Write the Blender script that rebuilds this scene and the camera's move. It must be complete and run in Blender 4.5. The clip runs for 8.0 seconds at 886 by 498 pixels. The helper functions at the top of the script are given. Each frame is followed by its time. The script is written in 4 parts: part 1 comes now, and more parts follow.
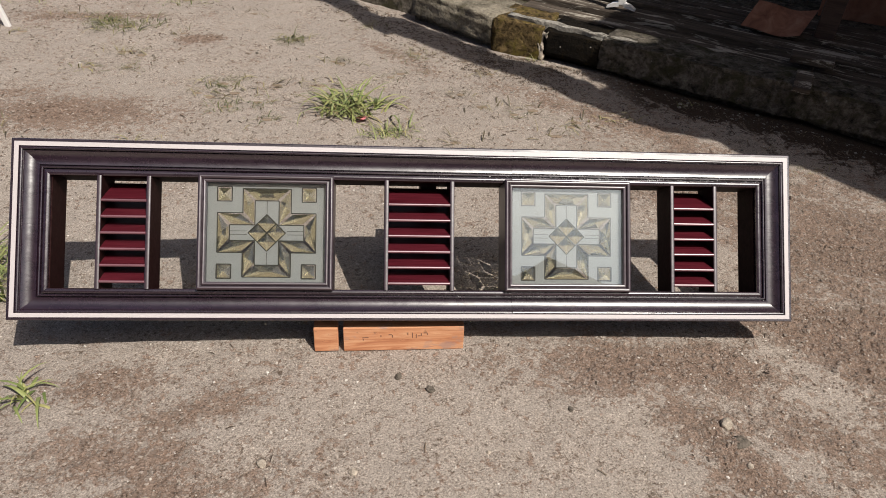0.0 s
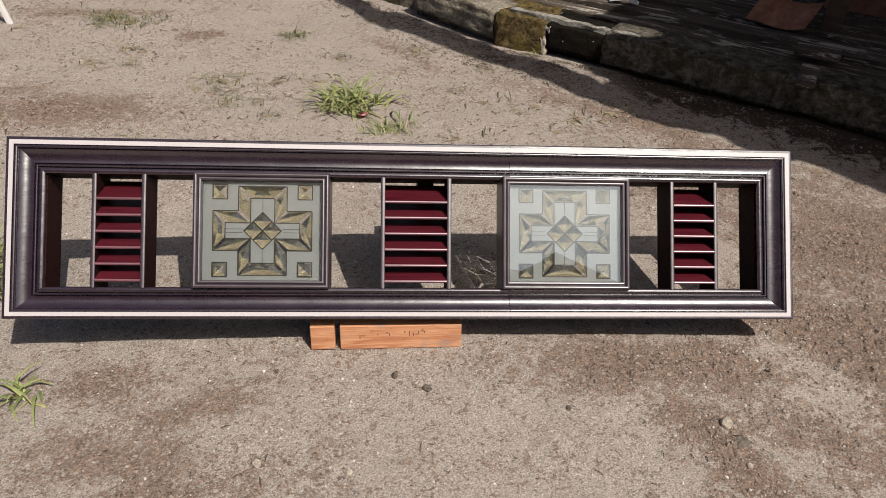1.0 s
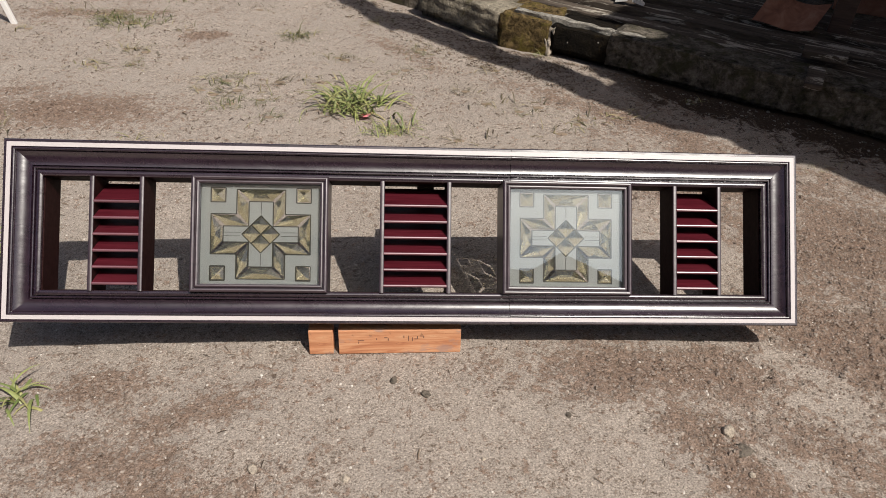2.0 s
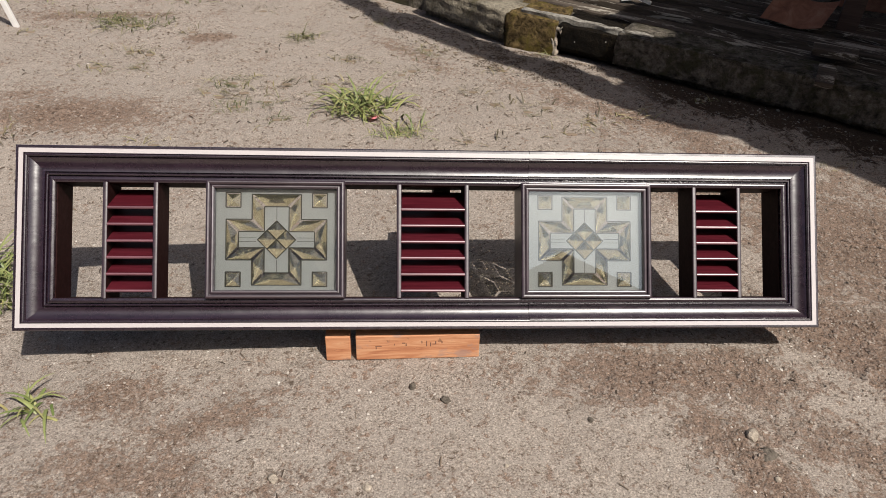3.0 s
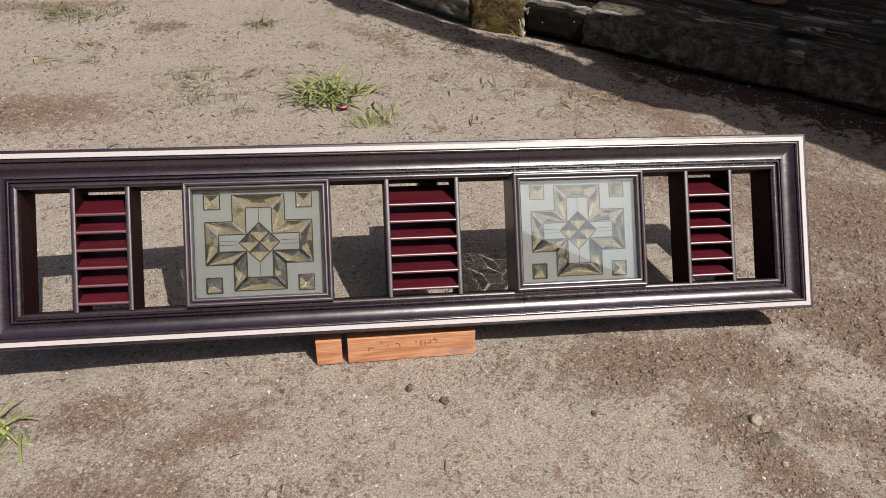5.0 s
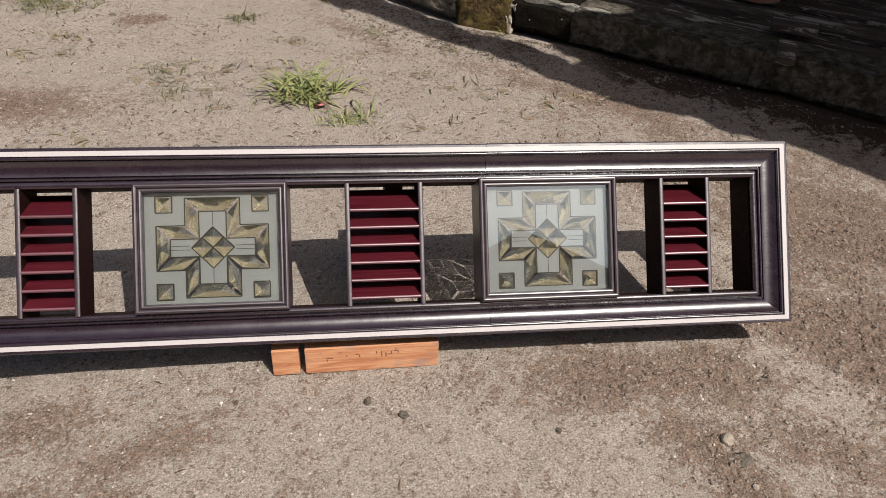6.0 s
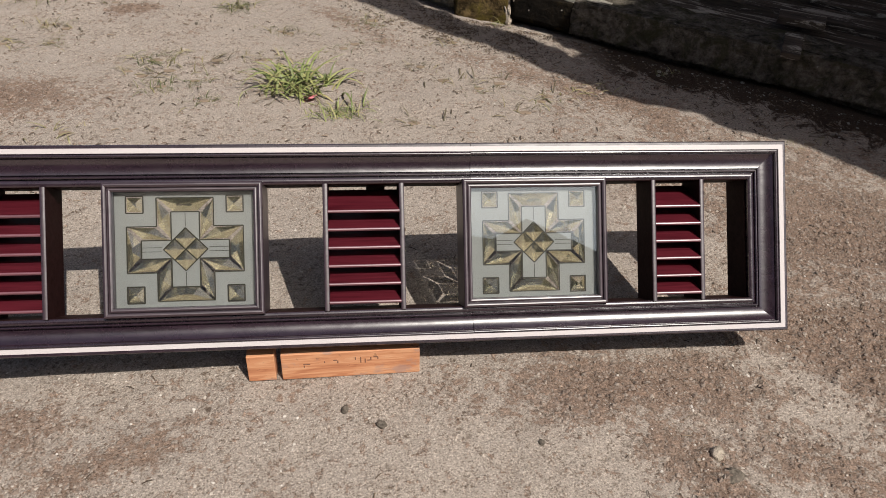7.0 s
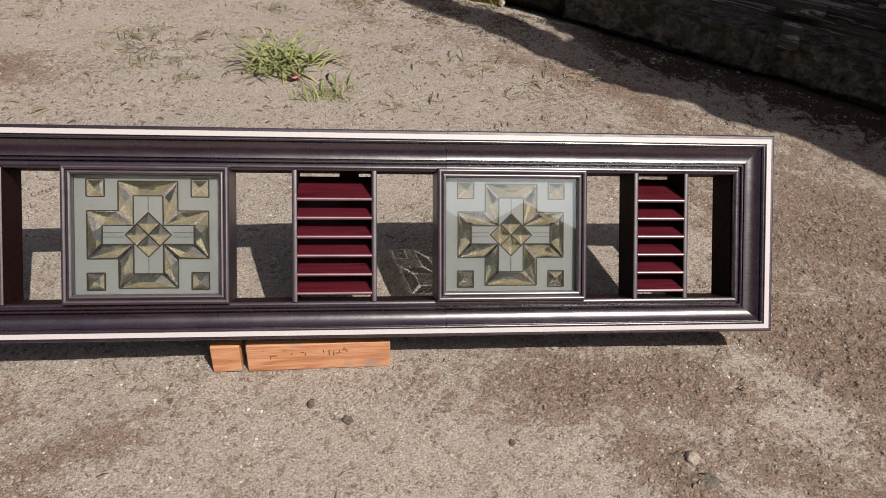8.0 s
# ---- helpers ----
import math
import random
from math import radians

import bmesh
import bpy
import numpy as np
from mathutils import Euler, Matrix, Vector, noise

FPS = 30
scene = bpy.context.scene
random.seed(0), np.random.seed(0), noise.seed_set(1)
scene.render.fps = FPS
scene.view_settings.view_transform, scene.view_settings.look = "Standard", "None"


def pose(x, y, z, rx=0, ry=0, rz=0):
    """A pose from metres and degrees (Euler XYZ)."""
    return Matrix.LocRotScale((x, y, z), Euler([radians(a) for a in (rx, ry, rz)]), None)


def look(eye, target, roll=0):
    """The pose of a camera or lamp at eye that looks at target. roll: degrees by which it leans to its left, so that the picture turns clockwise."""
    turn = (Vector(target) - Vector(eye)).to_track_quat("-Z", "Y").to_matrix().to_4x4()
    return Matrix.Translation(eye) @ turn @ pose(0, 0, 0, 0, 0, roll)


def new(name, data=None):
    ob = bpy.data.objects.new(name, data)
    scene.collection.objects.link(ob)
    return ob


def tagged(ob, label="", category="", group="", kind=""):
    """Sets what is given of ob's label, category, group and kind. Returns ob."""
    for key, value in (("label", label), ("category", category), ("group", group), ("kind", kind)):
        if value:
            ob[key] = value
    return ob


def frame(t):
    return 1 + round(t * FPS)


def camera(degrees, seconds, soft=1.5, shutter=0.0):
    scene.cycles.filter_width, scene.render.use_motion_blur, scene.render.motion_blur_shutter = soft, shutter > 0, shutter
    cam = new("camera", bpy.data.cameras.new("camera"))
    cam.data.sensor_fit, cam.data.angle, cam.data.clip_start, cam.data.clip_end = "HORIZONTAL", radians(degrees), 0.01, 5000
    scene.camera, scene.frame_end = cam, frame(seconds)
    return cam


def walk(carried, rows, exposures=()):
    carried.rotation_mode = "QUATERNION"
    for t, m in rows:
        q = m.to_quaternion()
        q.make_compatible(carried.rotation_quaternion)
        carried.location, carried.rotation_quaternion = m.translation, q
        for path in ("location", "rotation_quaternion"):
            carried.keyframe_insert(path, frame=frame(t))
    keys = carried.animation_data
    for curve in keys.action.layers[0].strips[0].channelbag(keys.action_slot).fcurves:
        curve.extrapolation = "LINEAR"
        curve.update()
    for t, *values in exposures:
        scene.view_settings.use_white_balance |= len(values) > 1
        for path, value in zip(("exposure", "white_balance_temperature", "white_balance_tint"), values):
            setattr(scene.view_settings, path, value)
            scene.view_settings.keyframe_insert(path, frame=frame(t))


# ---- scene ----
cam = camera(61.46, 8.0, soft=0.65)
ROWS = [
    (0.0, -0.0784, -1.4418, 1.3575, 54.802, -2.226, -3.824),
    (0.5, -0.0666, -1.4326, 1.3562, 54.485, -1.895, -3.597),
    (1.0, -0.0494, -1.4273, 1.3554, 54.393, -1.767, -3.411),
    (1.5, -0.0306, -1.4174, 1.3556, 54.225, -1.735, -3.060),
    (1.7, -0.0279, -1.4130, 1.3556, 54.254, -1.636, -2.816),
    (2.8, -0.0641, -1.3848, 1.3529, 54.439, -1.718, -3.205),
    (3.0, -0.0806, -1.3791, 1.3515, 54.282, -1.404, -3.293),
    (3.5, -0.1351, -1.3641, 1.3464, 53.679, -1.639, -3.881),
    (4.0, -0.1770, -1.3454, 1.3453, 53.835, -1.866, -4.403),
    (4.5, -0.1876, -1.3243, 1.3430, 53.851, -1.349, -6.135),
    (4.7, -0.1819, -1.3143, 1.3410, 53.366, -1.116, -7.327),
    (5.8, -0.0736, -1.2464, 1.3227, 52.704, -1.954, -6.930),
    (6.0, -0.0576, -1.2341, 1.3205, 52.564, -1.967, -6.813),
    (6.5, -0.0286, -1.2044, 1.3173, 52.016, -1.832, -6.826),
    (7.0, 0.0116, -1.1692, 1.3110, 51.615, -1.937, -5.995),
    (7.5, 0.0465, -1.1387, 1.3049, 50.778, -2.244, -5.210),
    (8.0, 0.0734, -1.1150, 1.2955, 50.121, -3.014, -5.258),
]
walk(cam, [(t, pose(*row)) for t, *row in ROWS], [(0.0, 0.14), (8.0, 0.14)])

# ---- light: a high tropical sun over the shoulder, clear hazy sky ----
SUN = Vector((0.39, -0.55, 1.0)).normalized()
world = bpy.data.worlds.new("sky")
scene.world = world
world.use_nodes = True
sky = world.node_tree.nodes.new("ShaderNodeTexSky")
sky.sky_type, sky.sun_disc = "NISHITA", False
sky.sun_elevation = math.asin(SUN.z)
sky.sun_rotation = math.atan2(SUN.x, SUN.y)
sky.dust_density, sky.air_density, sky.ozone_density = 4.0, 0.8, 1.5
back = world.node_tree.nodes["Background"]
back.inputs["Strength"].default_value = 0.077
world.node_tree.links.new(sky.outputs[0], back.inputs["Color"])
sun = new("sun", bpy.data.lights.new("sun", "SUN"))
sun.data.energy, sun.data.angle, sun.data.color = 4.85, radians(0.53), (1.0, 0.95, 0.87)
sun.matrix_world = look(SUN * 30, (0, 0, 0))

# ---- materials ----


def material(name, base, rough=0.6, metal=0.0, **sockets):
    m = bpy.data.materials.new(name)
    m.use_nodes = True
    shader = m.node_tree.nodes["Principled BSDF"]
    shader.inputs["Base Color"].default_value = (*base, 1)
    shader.inputs["Roughness"].default_value = rough
    shader.inputs["Metallic"].default_value = metal
    for key, value in sockets.items():
        shader.inputs[key.replace("_", " ")].default_value = value
    return m


def node(m, kind, **values):
    n = m.node_tree.nodes.new(kind)
    for key, value in values.items():
        if key in n.inputs:
            n.inputs[key].default_value = value
    return n


def link(m, a, b):
    m.node_tree.links.new(a, b)


def shader_of(m):
    return m.node_tree.nodes["Principled BSDF"]


def coords(m, scale=(1, 1, 1)):
    c = node(m, "ShaderNodeTexCoord")
    s = node(m, "ShaderNodeMapping")
    s.inputs["Scale"].default_value = scale
    link(m, c.outputs["Object"], s.inputs["Vector"])
    return s.outputs["Vector"]


def noise_tex(m, vector, scale, detail=6.0, rough=0.6, distort=0.0):
    n = node(m, "ShaderNodeTexNoise", Scale=scale, Detail=detail, Roughness=rough, Distortion=distort)
    link(m, vector, n.inputs["Vector"])
    return n.outputs["Fac"]


def ramp(m, fac, *stops):
    r = node(m, "ShaderNodeValToRGB")
    while len(r.color_ramp.elements) < len(stops):
        r.color_ramp.elements.new(0.5)
    for e, (at, colour) in zip(r.color_ramp.elements, stops):
        e.position = at
        e.color = (*colour, 1) if isinstance(colour, tuple) else (colour, colour, colour, 1)
    link(m, fac, r.inputs["Fac"])
    return r.outputs["Color"]


def mix(m, a, b, fac, how="MIX"):
    n = node(m, "ShaderNodeMix")
    n.data_type, n.blend_type = "RGBA", how
    for socket, value in ((n.inputs["Factor"], fac), (n.inputs["A"], a), (n.inputs["B"], b)):
        if isinstance(value, bpy.types.NodeSocket):
            link(m, value, socket)
        elif isinstance(value, tuple):
            socket.default_value = (*value, 1)
        elif socket.type == "RGBA":
            socket.default_value = (value, value, value, 1)
        else:
            socket.default_value = value
    return n.outputs["Result"]


def bump(m, height, strength, distance=0.01, after=None):
    b = node(m, "ShaderNodeBump", Strength=strength, Distance=distance)
    link(m, height, b.inputs["Height"])
    if after is not None:
        link(m, after, b.inputs["Normal"])
    link(m, b.outputs["Normal"], shader_of(m).inputs["Normal"])
    return b.outputs["Normal"]


def paint(m, colour):
    link(m, colour, shader_of(m).inputs["Base Color"])


def calc(m, how, a, b, c=None):
    """A math node; a, b and c are sockets or numbers."""
    n = node(m, "ShaderNodeMath")
    n.operation = how
    for socket, value in zip(n.inputs, (a, b, c)):
        if isinstance(value, bpy.types.NodeSocket):
            link(m, value, socket)
        elif value is not None:
            socket.default_value = value
    return n.outputs[0]


def make_soil():
    """Pale grey sand full of grit, with ragged patches of brown crumbly earth where the mesh says so."""
    m = material("sandy_soil", (0.3, 0.26, 0.2), 0.95, Specular_IOR_Level=0.2)
    v = coords(m)
    patch = node(m, "ShaderNodeAttribute")
    patch.attribute_name = "earth"
    broad = noise_tex(m, v, 1.4, 5, 0.6, 0.4)
    ragged = noise_tex(m, v, 30, 8, 0.74, 0.5)
    clods = noise_tex(m, v, 58, 5, 0.66, 0.4)
    grit = noise_tex(m, v, 105, 4, 0.7)
    grain = noise_tex(m, v, 230, 3, 0.7)
    torn = calc(m, "MULTIPLY_ADD", calc(m, "SUBTRACT", clods, 0.5), 2.4, calc(m, "MULTIPLY_ADD", calc(m, "SUBTRACT", ragged, 0.5), 3.0, patch.outputs["Fac"]))
    earth = ramp(m, torn, (0.24, 0.0), (0.56, 1.0))
    sand = ramp(m, broad, (0.36, (0.294, 0.252, 0.218)), (0.64, (0.320, 0.275, 0.237)))
    soil = ramp(m, ragged, (0.36, (0.172, 0.116, 0.087)), (0.62, (0.250, 0.186, 0.148)))
    c = mix(m, sand, soil, earth)
    # short slanting ripples with painted shadows, where the sand was swept and trodden
    turned = node(m, "ShaderNodeMapping")
    turned.inputs["Rotation"].default_value = (0, 0, radians(-32))
    turned.inputs["Scale"].default_value = (1.0, 2.2, 1.0)
    link(m, v, turned.inputs["Vector"])
    ripple = noise_tex(m, turned.outputs["Vector"], 34, 4, 0.62, 0.25)
    where = ramp(m, noise_tex(m, v, 7, 8, 0.72, 0.3), (0.46, 0.0), (0.58, 1.0))
    swept = calc(m, "MAXIMUM", where, earth)
    c = mix(m, c, ramp(m, ripple, (0.34, (0.66, 0.60, 0.54)), (0.43, (1.0, 1.0, 1.0))), mix(m, swept, 0.55, 1.0, "MULTIPLY"), "MULTIPLY")
    # lumps, the shadows between them painted dark and their tops light
    c = mix(m, c, ramp(m, clods, (0.36, (0.36, 0.30, 0.26)), (0.46, (1.0, 0.99, 0.98)), (0.56, (1.05, 1.05, 1.05)), (0.66, (1.35, 1.34, 1.32))), calc(m, "MULTIPLY_ADD", swept, 0.80, 0.08), "MULTIPLY")
    c = mix(m, c, ramp(m, grit, (0.36, (0.55, 0.51, 0.47)), (0.43, (1.0, 1.0, 1.0)), (0.58, (1.0, 1.0, 1.0)), (0.66, (1.35, 1.35, 1.35))), calc(m, "MULTIPLY_ADD", swept, 0.5, 0.3), "MULTIPLY")
    c = mix(m, c, ramp(m, grain, (0.37, (0.45, 0.42, 0.39)), (0.45, (1.0, 1.0, 1.0)), (0.54, (1.0, 1.0, 1.0)), (0.63, (1.6, 1.6, 1.59))), 0.85, "MULTIPLY")
    # dark soil along the kerb's foot, deepened to darken the shaded ground
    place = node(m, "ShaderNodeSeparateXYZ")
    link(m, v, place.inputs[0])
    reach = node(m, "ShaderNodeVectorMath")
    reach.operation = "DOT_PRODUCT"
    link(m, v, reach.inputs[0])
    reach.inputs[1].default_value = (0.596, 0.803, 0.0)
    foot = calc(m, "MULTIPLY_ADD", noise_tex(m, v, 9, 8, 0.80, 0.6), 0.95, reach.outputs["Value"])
    kerb_dark = node(m, "ShaderNodeMapRange")
    kerb_dark.inputs["From Min"].default_value, kerb_dark.inputs["From Max"].default_value = 2.36, 2.43
    link(m, foot, kerb_dark.inputs["Value"])
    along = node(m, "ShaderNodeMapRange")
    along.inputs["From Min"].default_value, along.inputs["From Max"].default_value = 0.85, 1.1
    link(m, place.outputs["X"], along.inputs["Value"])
    c = mix(m, c, (0.19, 0.155, 0.13), mix(m, kerb_dark.outputs[0], along.outputs[0], 1.0, "MULTIPLY"), "MULTIPLY")
    for scale, cut, tone in ((120.0, 0.94, (0.70, 0.65, 0.59)), (95.0, 0.95, (0.11, 0.085, 0.065)), (170.0, 0.92, (0.13, 0.10, 0.08))):
        cells = node(m, "ShaderNodeTexVoronoi", Scale=scale, Randomness=1.0)
        link(m, v, cells.inputs["Vector"])
        pick = ramp(m, cells.outputs["Color"], (cut, 0.0), (cut + 0.02, 1.0))
        near = ramp(m, cells.outputs["Distance"], (0.22, 1.0), (0.34, 0.0))
        c = mix(m, c, tone, mix(m, pick, near, 0.85, "MULTIPLY"))
    paint(m, c)
    n = bump(m, mix(m, 0.5, clods, earth), 1.0, 0.013)
    n = bump(m, grit, 0.9, 0.007, n)
    bump(m, grain, 0.7, 0.0035, n)
    return m


def make_varnish(name, base, rough=0.24, shine=0.5):
    """Dark stained wood under a satin varnish."""
    m = material(name, base, rough, Specular_IOR_Level=shine, IOR=1.62 if shine > 0.9 else 1.5)
    v = coords(m, (2.0, 30.0, 30.0))
    grain = noise_tex(m, v, 3.0, 8, 0.6, 0.8)
    dust = noise_tex(m, coords(m), 24, 6, 0.7)
    lo = tuple(x * 0.7 for x in base)
    hi = tuple(x * 1.5 + 0.004 for x in base)
    c = ramp(m, grain, (0.3, lo), (0.7, hi))
    c = mix(m, c, (0.12, 0.10, 0.10), mix(m, ramp(m, dust, (0.55, 0.0), (0.8, 1.0)), 0.05, 1.0, "MULTIPLY"))
    paint(m, c)
    link(m, ramp(m, dust, (0.3, rough * 0.94), (0.75, rough * 1.12)), shader_of(m).inputs["Roughness"])
    n = bump(m, noise_tex(m, coords(m, (1.0, 2.0, 2.0)), 11, 3, 0.5), 0.22, 0.004)
    bump(m, grain, 0.06, 0.002, n)
    return m


def make_orange_wood():
    m = material("fresh_sawn_wood", (0.5, 0.22, 0.1), 0.65)
    v = coords(m, (3.0, 40.0, 40.0))
    grain = noise_tex(m, v, 2.2, 8, 0.6, 1.4)
    spots = noise_tex(m, coords(m), 60, 4, 0.6)
    c = ramp(m, grain, (0.3, (0.36, 0.135, 0.064)), (0.48, (0.52, 0.235, 0.118)), (0.62, (0.60, 0.325, 0.182)), (0.75, (0.43, 0.155, 0.072)))
    c = mix(m, c, (0.30, 0.22, 0.20), ramp(m, noise_tex(m, coords(m, (1.0, 2.0, 2.0)), 13, 5, 0.6, 0.4), (0.56, 0.0), (0.64, 0.55)))
    c = mix(m, c, (0.10, 0.05, 0.03), ramp(m, spots, (0.64, 0.0), (0.72, 0.7)))
    paint(m, c)
    bump(m, grain, 0.25, 0.002)
    return m


def make_stone(name, dark, light, moss=None, amount=0.5, size=7):
    m = material(name, light, 0.92, Specular_IOR_Level=0.15)
    v = coords(m)
    big = noise_tex(m, v, size, 8, 0.68, 0.5)
    fine = noise_tex(m, v, 70, 5, 0.7)
    c = ramp(m, big, (0.35, dark), (0.62, light))
    c = mix(m, c, ramp(m, fine, (0.34, 0.45), (0.55, 1.0), (0.72, 1.25)), 0.8, "MULTIPLY")
    if moss:
        where = noise_tex(m, v, 13, 7, 0.7, 0.7)
        c = mix(m, c, moss, ramp(m, where, (amount - 0.06, 0.0), (amount + 0.1, 1.0)))
    paint(m, c)
    cells = node(m, "ShaderNodeTexVoronoi", Scale=70.0, Randomness=1.0)
    link(m, v, cells.inputs["Vector"])
    lime = mix(m, ramp(m, cells.outputs["Color"], (0.9, 0.0), (0.94, 1.0)), ramp(m, cells.outputs["Distance"], (0.2, 1.0), (0.32, 0.0)), 1.0, "MULTIPLY")
    c = mix(m, c, (0.5, 0.47, 0.42), mix(m, lime, 0.8, 1.0, "MULTIPLY"))
    pits = noise_tex(m, v, 34, 6, 0.75, 0.4)
    c = mix(m, c, ramp(m, pits, (0.33, 0.3), (0.43, 0.95), (0.68, 1.2)), 0.8, "MULTIPLY")
    paint(m, c)
    n = bump(m, big, 0.8, 0.03)
    n = bump(m, pits, 0.9, 0.014, n)
    bump(m, fine, 0.6, 0.006, n)
    return m


def make_old_board():
    m = material("weathered_board", (0.1, 0.08, 0.065), 0.9, Specular_IOR_Level=0.2)
    v = coords(m, (4.0, 40.0, 40.0))
    grain = noise_tex(m, v, 1.2, 8, 0.65, 0.8)
    # pale streaks: worn wood, and sun streaks painted on the boards
    worn_lit = noise_tex(m, coords(m, (0.9, 6.0, 6.0)), 4.0, 9, 0.75, 0.9)
    c = ramp(m, grain, (0.32, (0.026, 0.020, 0.016)), (0.68, (0.12, 0.095, 0.074)))
    c = mix(m, c, (0.42, 0.38, 0.32), ramp(m, worn_lit, (0.545, 0.0), (0.60, 0.85)))
    paint(m, c)
    bump(m, grain, 0.6, 0.005)
    return m


def make_rust():
    m = material("rusty_sheet", (0.3, 0.1, 0.05), 0.85)
    v = coords(m)
    a = noise_tex(m, v, 14, 8, 0.7, 0.6)
    c = ramp(m, a, (0.3, (0.12, 0.045, 0.028)), (0.5, (0.23, 0.10, 0.060)), (0.68, (0.31, 0.155, 0.10)))
    paint(m, c)
    bump(m, a, 0.4, 0.005)
    return m


def make_leaf(name, a, b):
    m = material(name, a, 0.5)
    info = node(m, "ShaderNodeObjectInfo")
    paint(m, ramp(m, info.outputs["Random"], (0.0, a), (0.7, b), (1.0, (0.32, 0.27, 0.12))))
    return m


def make_pebble(name, tones):
    m = material(name, tones[1], 0.85)
    info = node(m, "ShaderNodeNewGeometry")
    c = ramp(m, info.outputs["Random Per Island"], *zip((0.0, 0.35, 0.75, 1.0), tones))
    paint(m, mix(m, c, ramp(m, noise_tex(m, coords(m), 140, 4), (0.3, 0.7), (0.7, 1.15)), 1.0, "MULTIPLY"))
    return m


def make_frosted():
    """Sandblasted glass, etched to an even pale grey."""
    m = material("frosted_glass", (0.2, 0.21, 0.2), 0.5)
    cloud = noise_tex(m, coords(m), 9, 5, 0.6)
    speck = noise_tex(m, coords(m), 400, 2, 0.5)
    c = ramp(m, cloud, (0.3, (0.365, 0.382, 0.368)), (0.7, (0.405, 0.422, 0.408)))
    paint(m, mix(m, c, ramp(m, speck, (0.3, 0.9), (0.7, 1.08)), 1.0, "MULTIPLY"))
    # some light is scattered through it, a little passes straight
    glow, thin = node(m, "ShaderNodeBsdfTranslucent", Color=(0.92, 0.95, 0.90, 1.0)), node(m, "ShaderNodeBsdfTransparent")
    milky, both = node(m, "ShaderNodeMixShader"), node(m, "ShaderNodeMixShader")
    milky.inputs[0].default_value, both.inputs[0].default_value = 0.4, 0.29
    link(m, shader_of(m).outputs[0], milky.inputs[1])
    link(m, glow.outputs[0], milky.inputs[2])
    link(m, milky.outputs[0], both.inputs[1])
    link(m, thin.outputs[0], both.inputs[2])
    link(m, both.outputs[0], m.node_tree.nodes["Material Output"].inputs["Surface"])
    return m


def make_clear():
    m = material("bevelled_glass", (1.0, 0.97, 0.66), 0.0, Transmission_Weight=0.975, IOR=1.62, Coat_Weight=1.0, Coat_Roughness=0.12, Coat_IOR=2.1)
    bump(m, noise_tex(m, coords(m), 75, 3, 0.5), 0.08, 0.004)
    return m


def make_sheet():
    """Coated clear glass: most of the light passes, the rest is mirrored."""
    m = material("coated_glass", (1, 1, 1))
    passing, mirror, both = node(m, "ShaderNodeBsdfTransparent"), node(m, "ShaderNodeBsdfGlossy", Roughness=0.015, Color=(0.80, 0.95, 1.0, 1.0)), node(m, "ShaderNodeMixShader")
    both.inputs[0].default_value = 0.10
    link(m, passing.outputs[0], both.inputs[1])
    link(m, mirror.outputs[0], both.inputs[2])
    link(m, both.outputs[0], m.node_tree.nodes["Material Output"].inputs["Surface"])
    return m


def make_litter():
    m = material("dry_litter", (0.07, 0.05, 0.035), 0.9)
    info = node(m, "ShaderNodeNewGeometry")
    paint(m, ramp(m, info.outputs["Random Per Island"], (0.0, (0.05, 0.035, 0.025)), (0.6, (0.12, 0.085, 0.06)), (1.0, (0.24, 0.18, 0.13))))
    return m


SOIL = make_soil()
DARK = make_varnish("dark_varnished_wood", (0.014, 0.0054, 0.0110), 0.27, 1.0)
MAROON = make_varnish("maroon_varnished_wood", (0.060, 0.0058, 0.0110), 0.46, 0.08)
SATIN = make_varnish("satin_dark_wood", (0.024, 0.0105, 0.0165), 0.40, 1.0)
# lightened maroon, so the slat edges carry a painted highlight
NOSE = make_varnish("highlit_maroon_edge", (0.11, 0.035, 0.046), 0.40, 1.0)
INNER = make_varnish("satin_inner_wood", (0.015, 0.0042, 0.0040), 0.62, 0.06)
WHITE = material("white_painted_line", (0.46, 0.42, 0.42), 0.45)
ORANGE = make_orange_wood()
CONCRETE = make_stone("old_concrete", (0.11, 0.094, 0.070), (0.33, 0.288, 0.222), (0.08, 0.07, 0.03), 0.64)
MOSSY = make_stone("mossy_stone", (0.022, 0.014, 0.006), (0.21, 0.145, 0.065), (0.13, 0.10, 0.024), 0.55, 30)
BLACKSTONE = make_stone("blackened_stone", (0.03, 0.026, 0.02), (0.22, 0.19, 0.155), (0.06, 0.055, 0.03), 0.54, 20)
# very dark tone for the kerb stone beside the mossy one
NEARBLACK = make_stone("near_black_stone", (0.004, 0.003, 0.002), (0.014, 0.010, 0.006), (0.04, 0.028, 0.010), 0.62, 16)
LIGHTSTONE = make_stone("light_rough_stone", (0.22, 0.2, 0.17), (0.45, 0.42, 0.37))
BOARD = make_old_board()
RUST = make_rust()
POSTWOOD = make_varnish("dark_post_wood", (0.065, 0.042, 0.034), 0.7, 0.2)
GRASS = make_leaf("grass_blade", (0.095, 0.13, 0.034), (0.26, 0.28, 0.10))
DRYGRASS = make_leaf("dry_grass_blade", (0.16, 0.15, 0.06), (0.27, 0.23, 0.12))
PEBBLE = make_pebble("pebble_stone", ((0.14, 0.115, 0.095), (0.28, 0.235, 0.195), (0.38, 0.33, 0.28), (0.58, 0.53, 0.48)))
RUBBLE = make_pebble("grey_rubble", ((0.03, 0.025, 0.02), (0.11, 0.10, 0.085), (0.22, 0.20, 0.175), (0.34, 0.325, 0.29)))
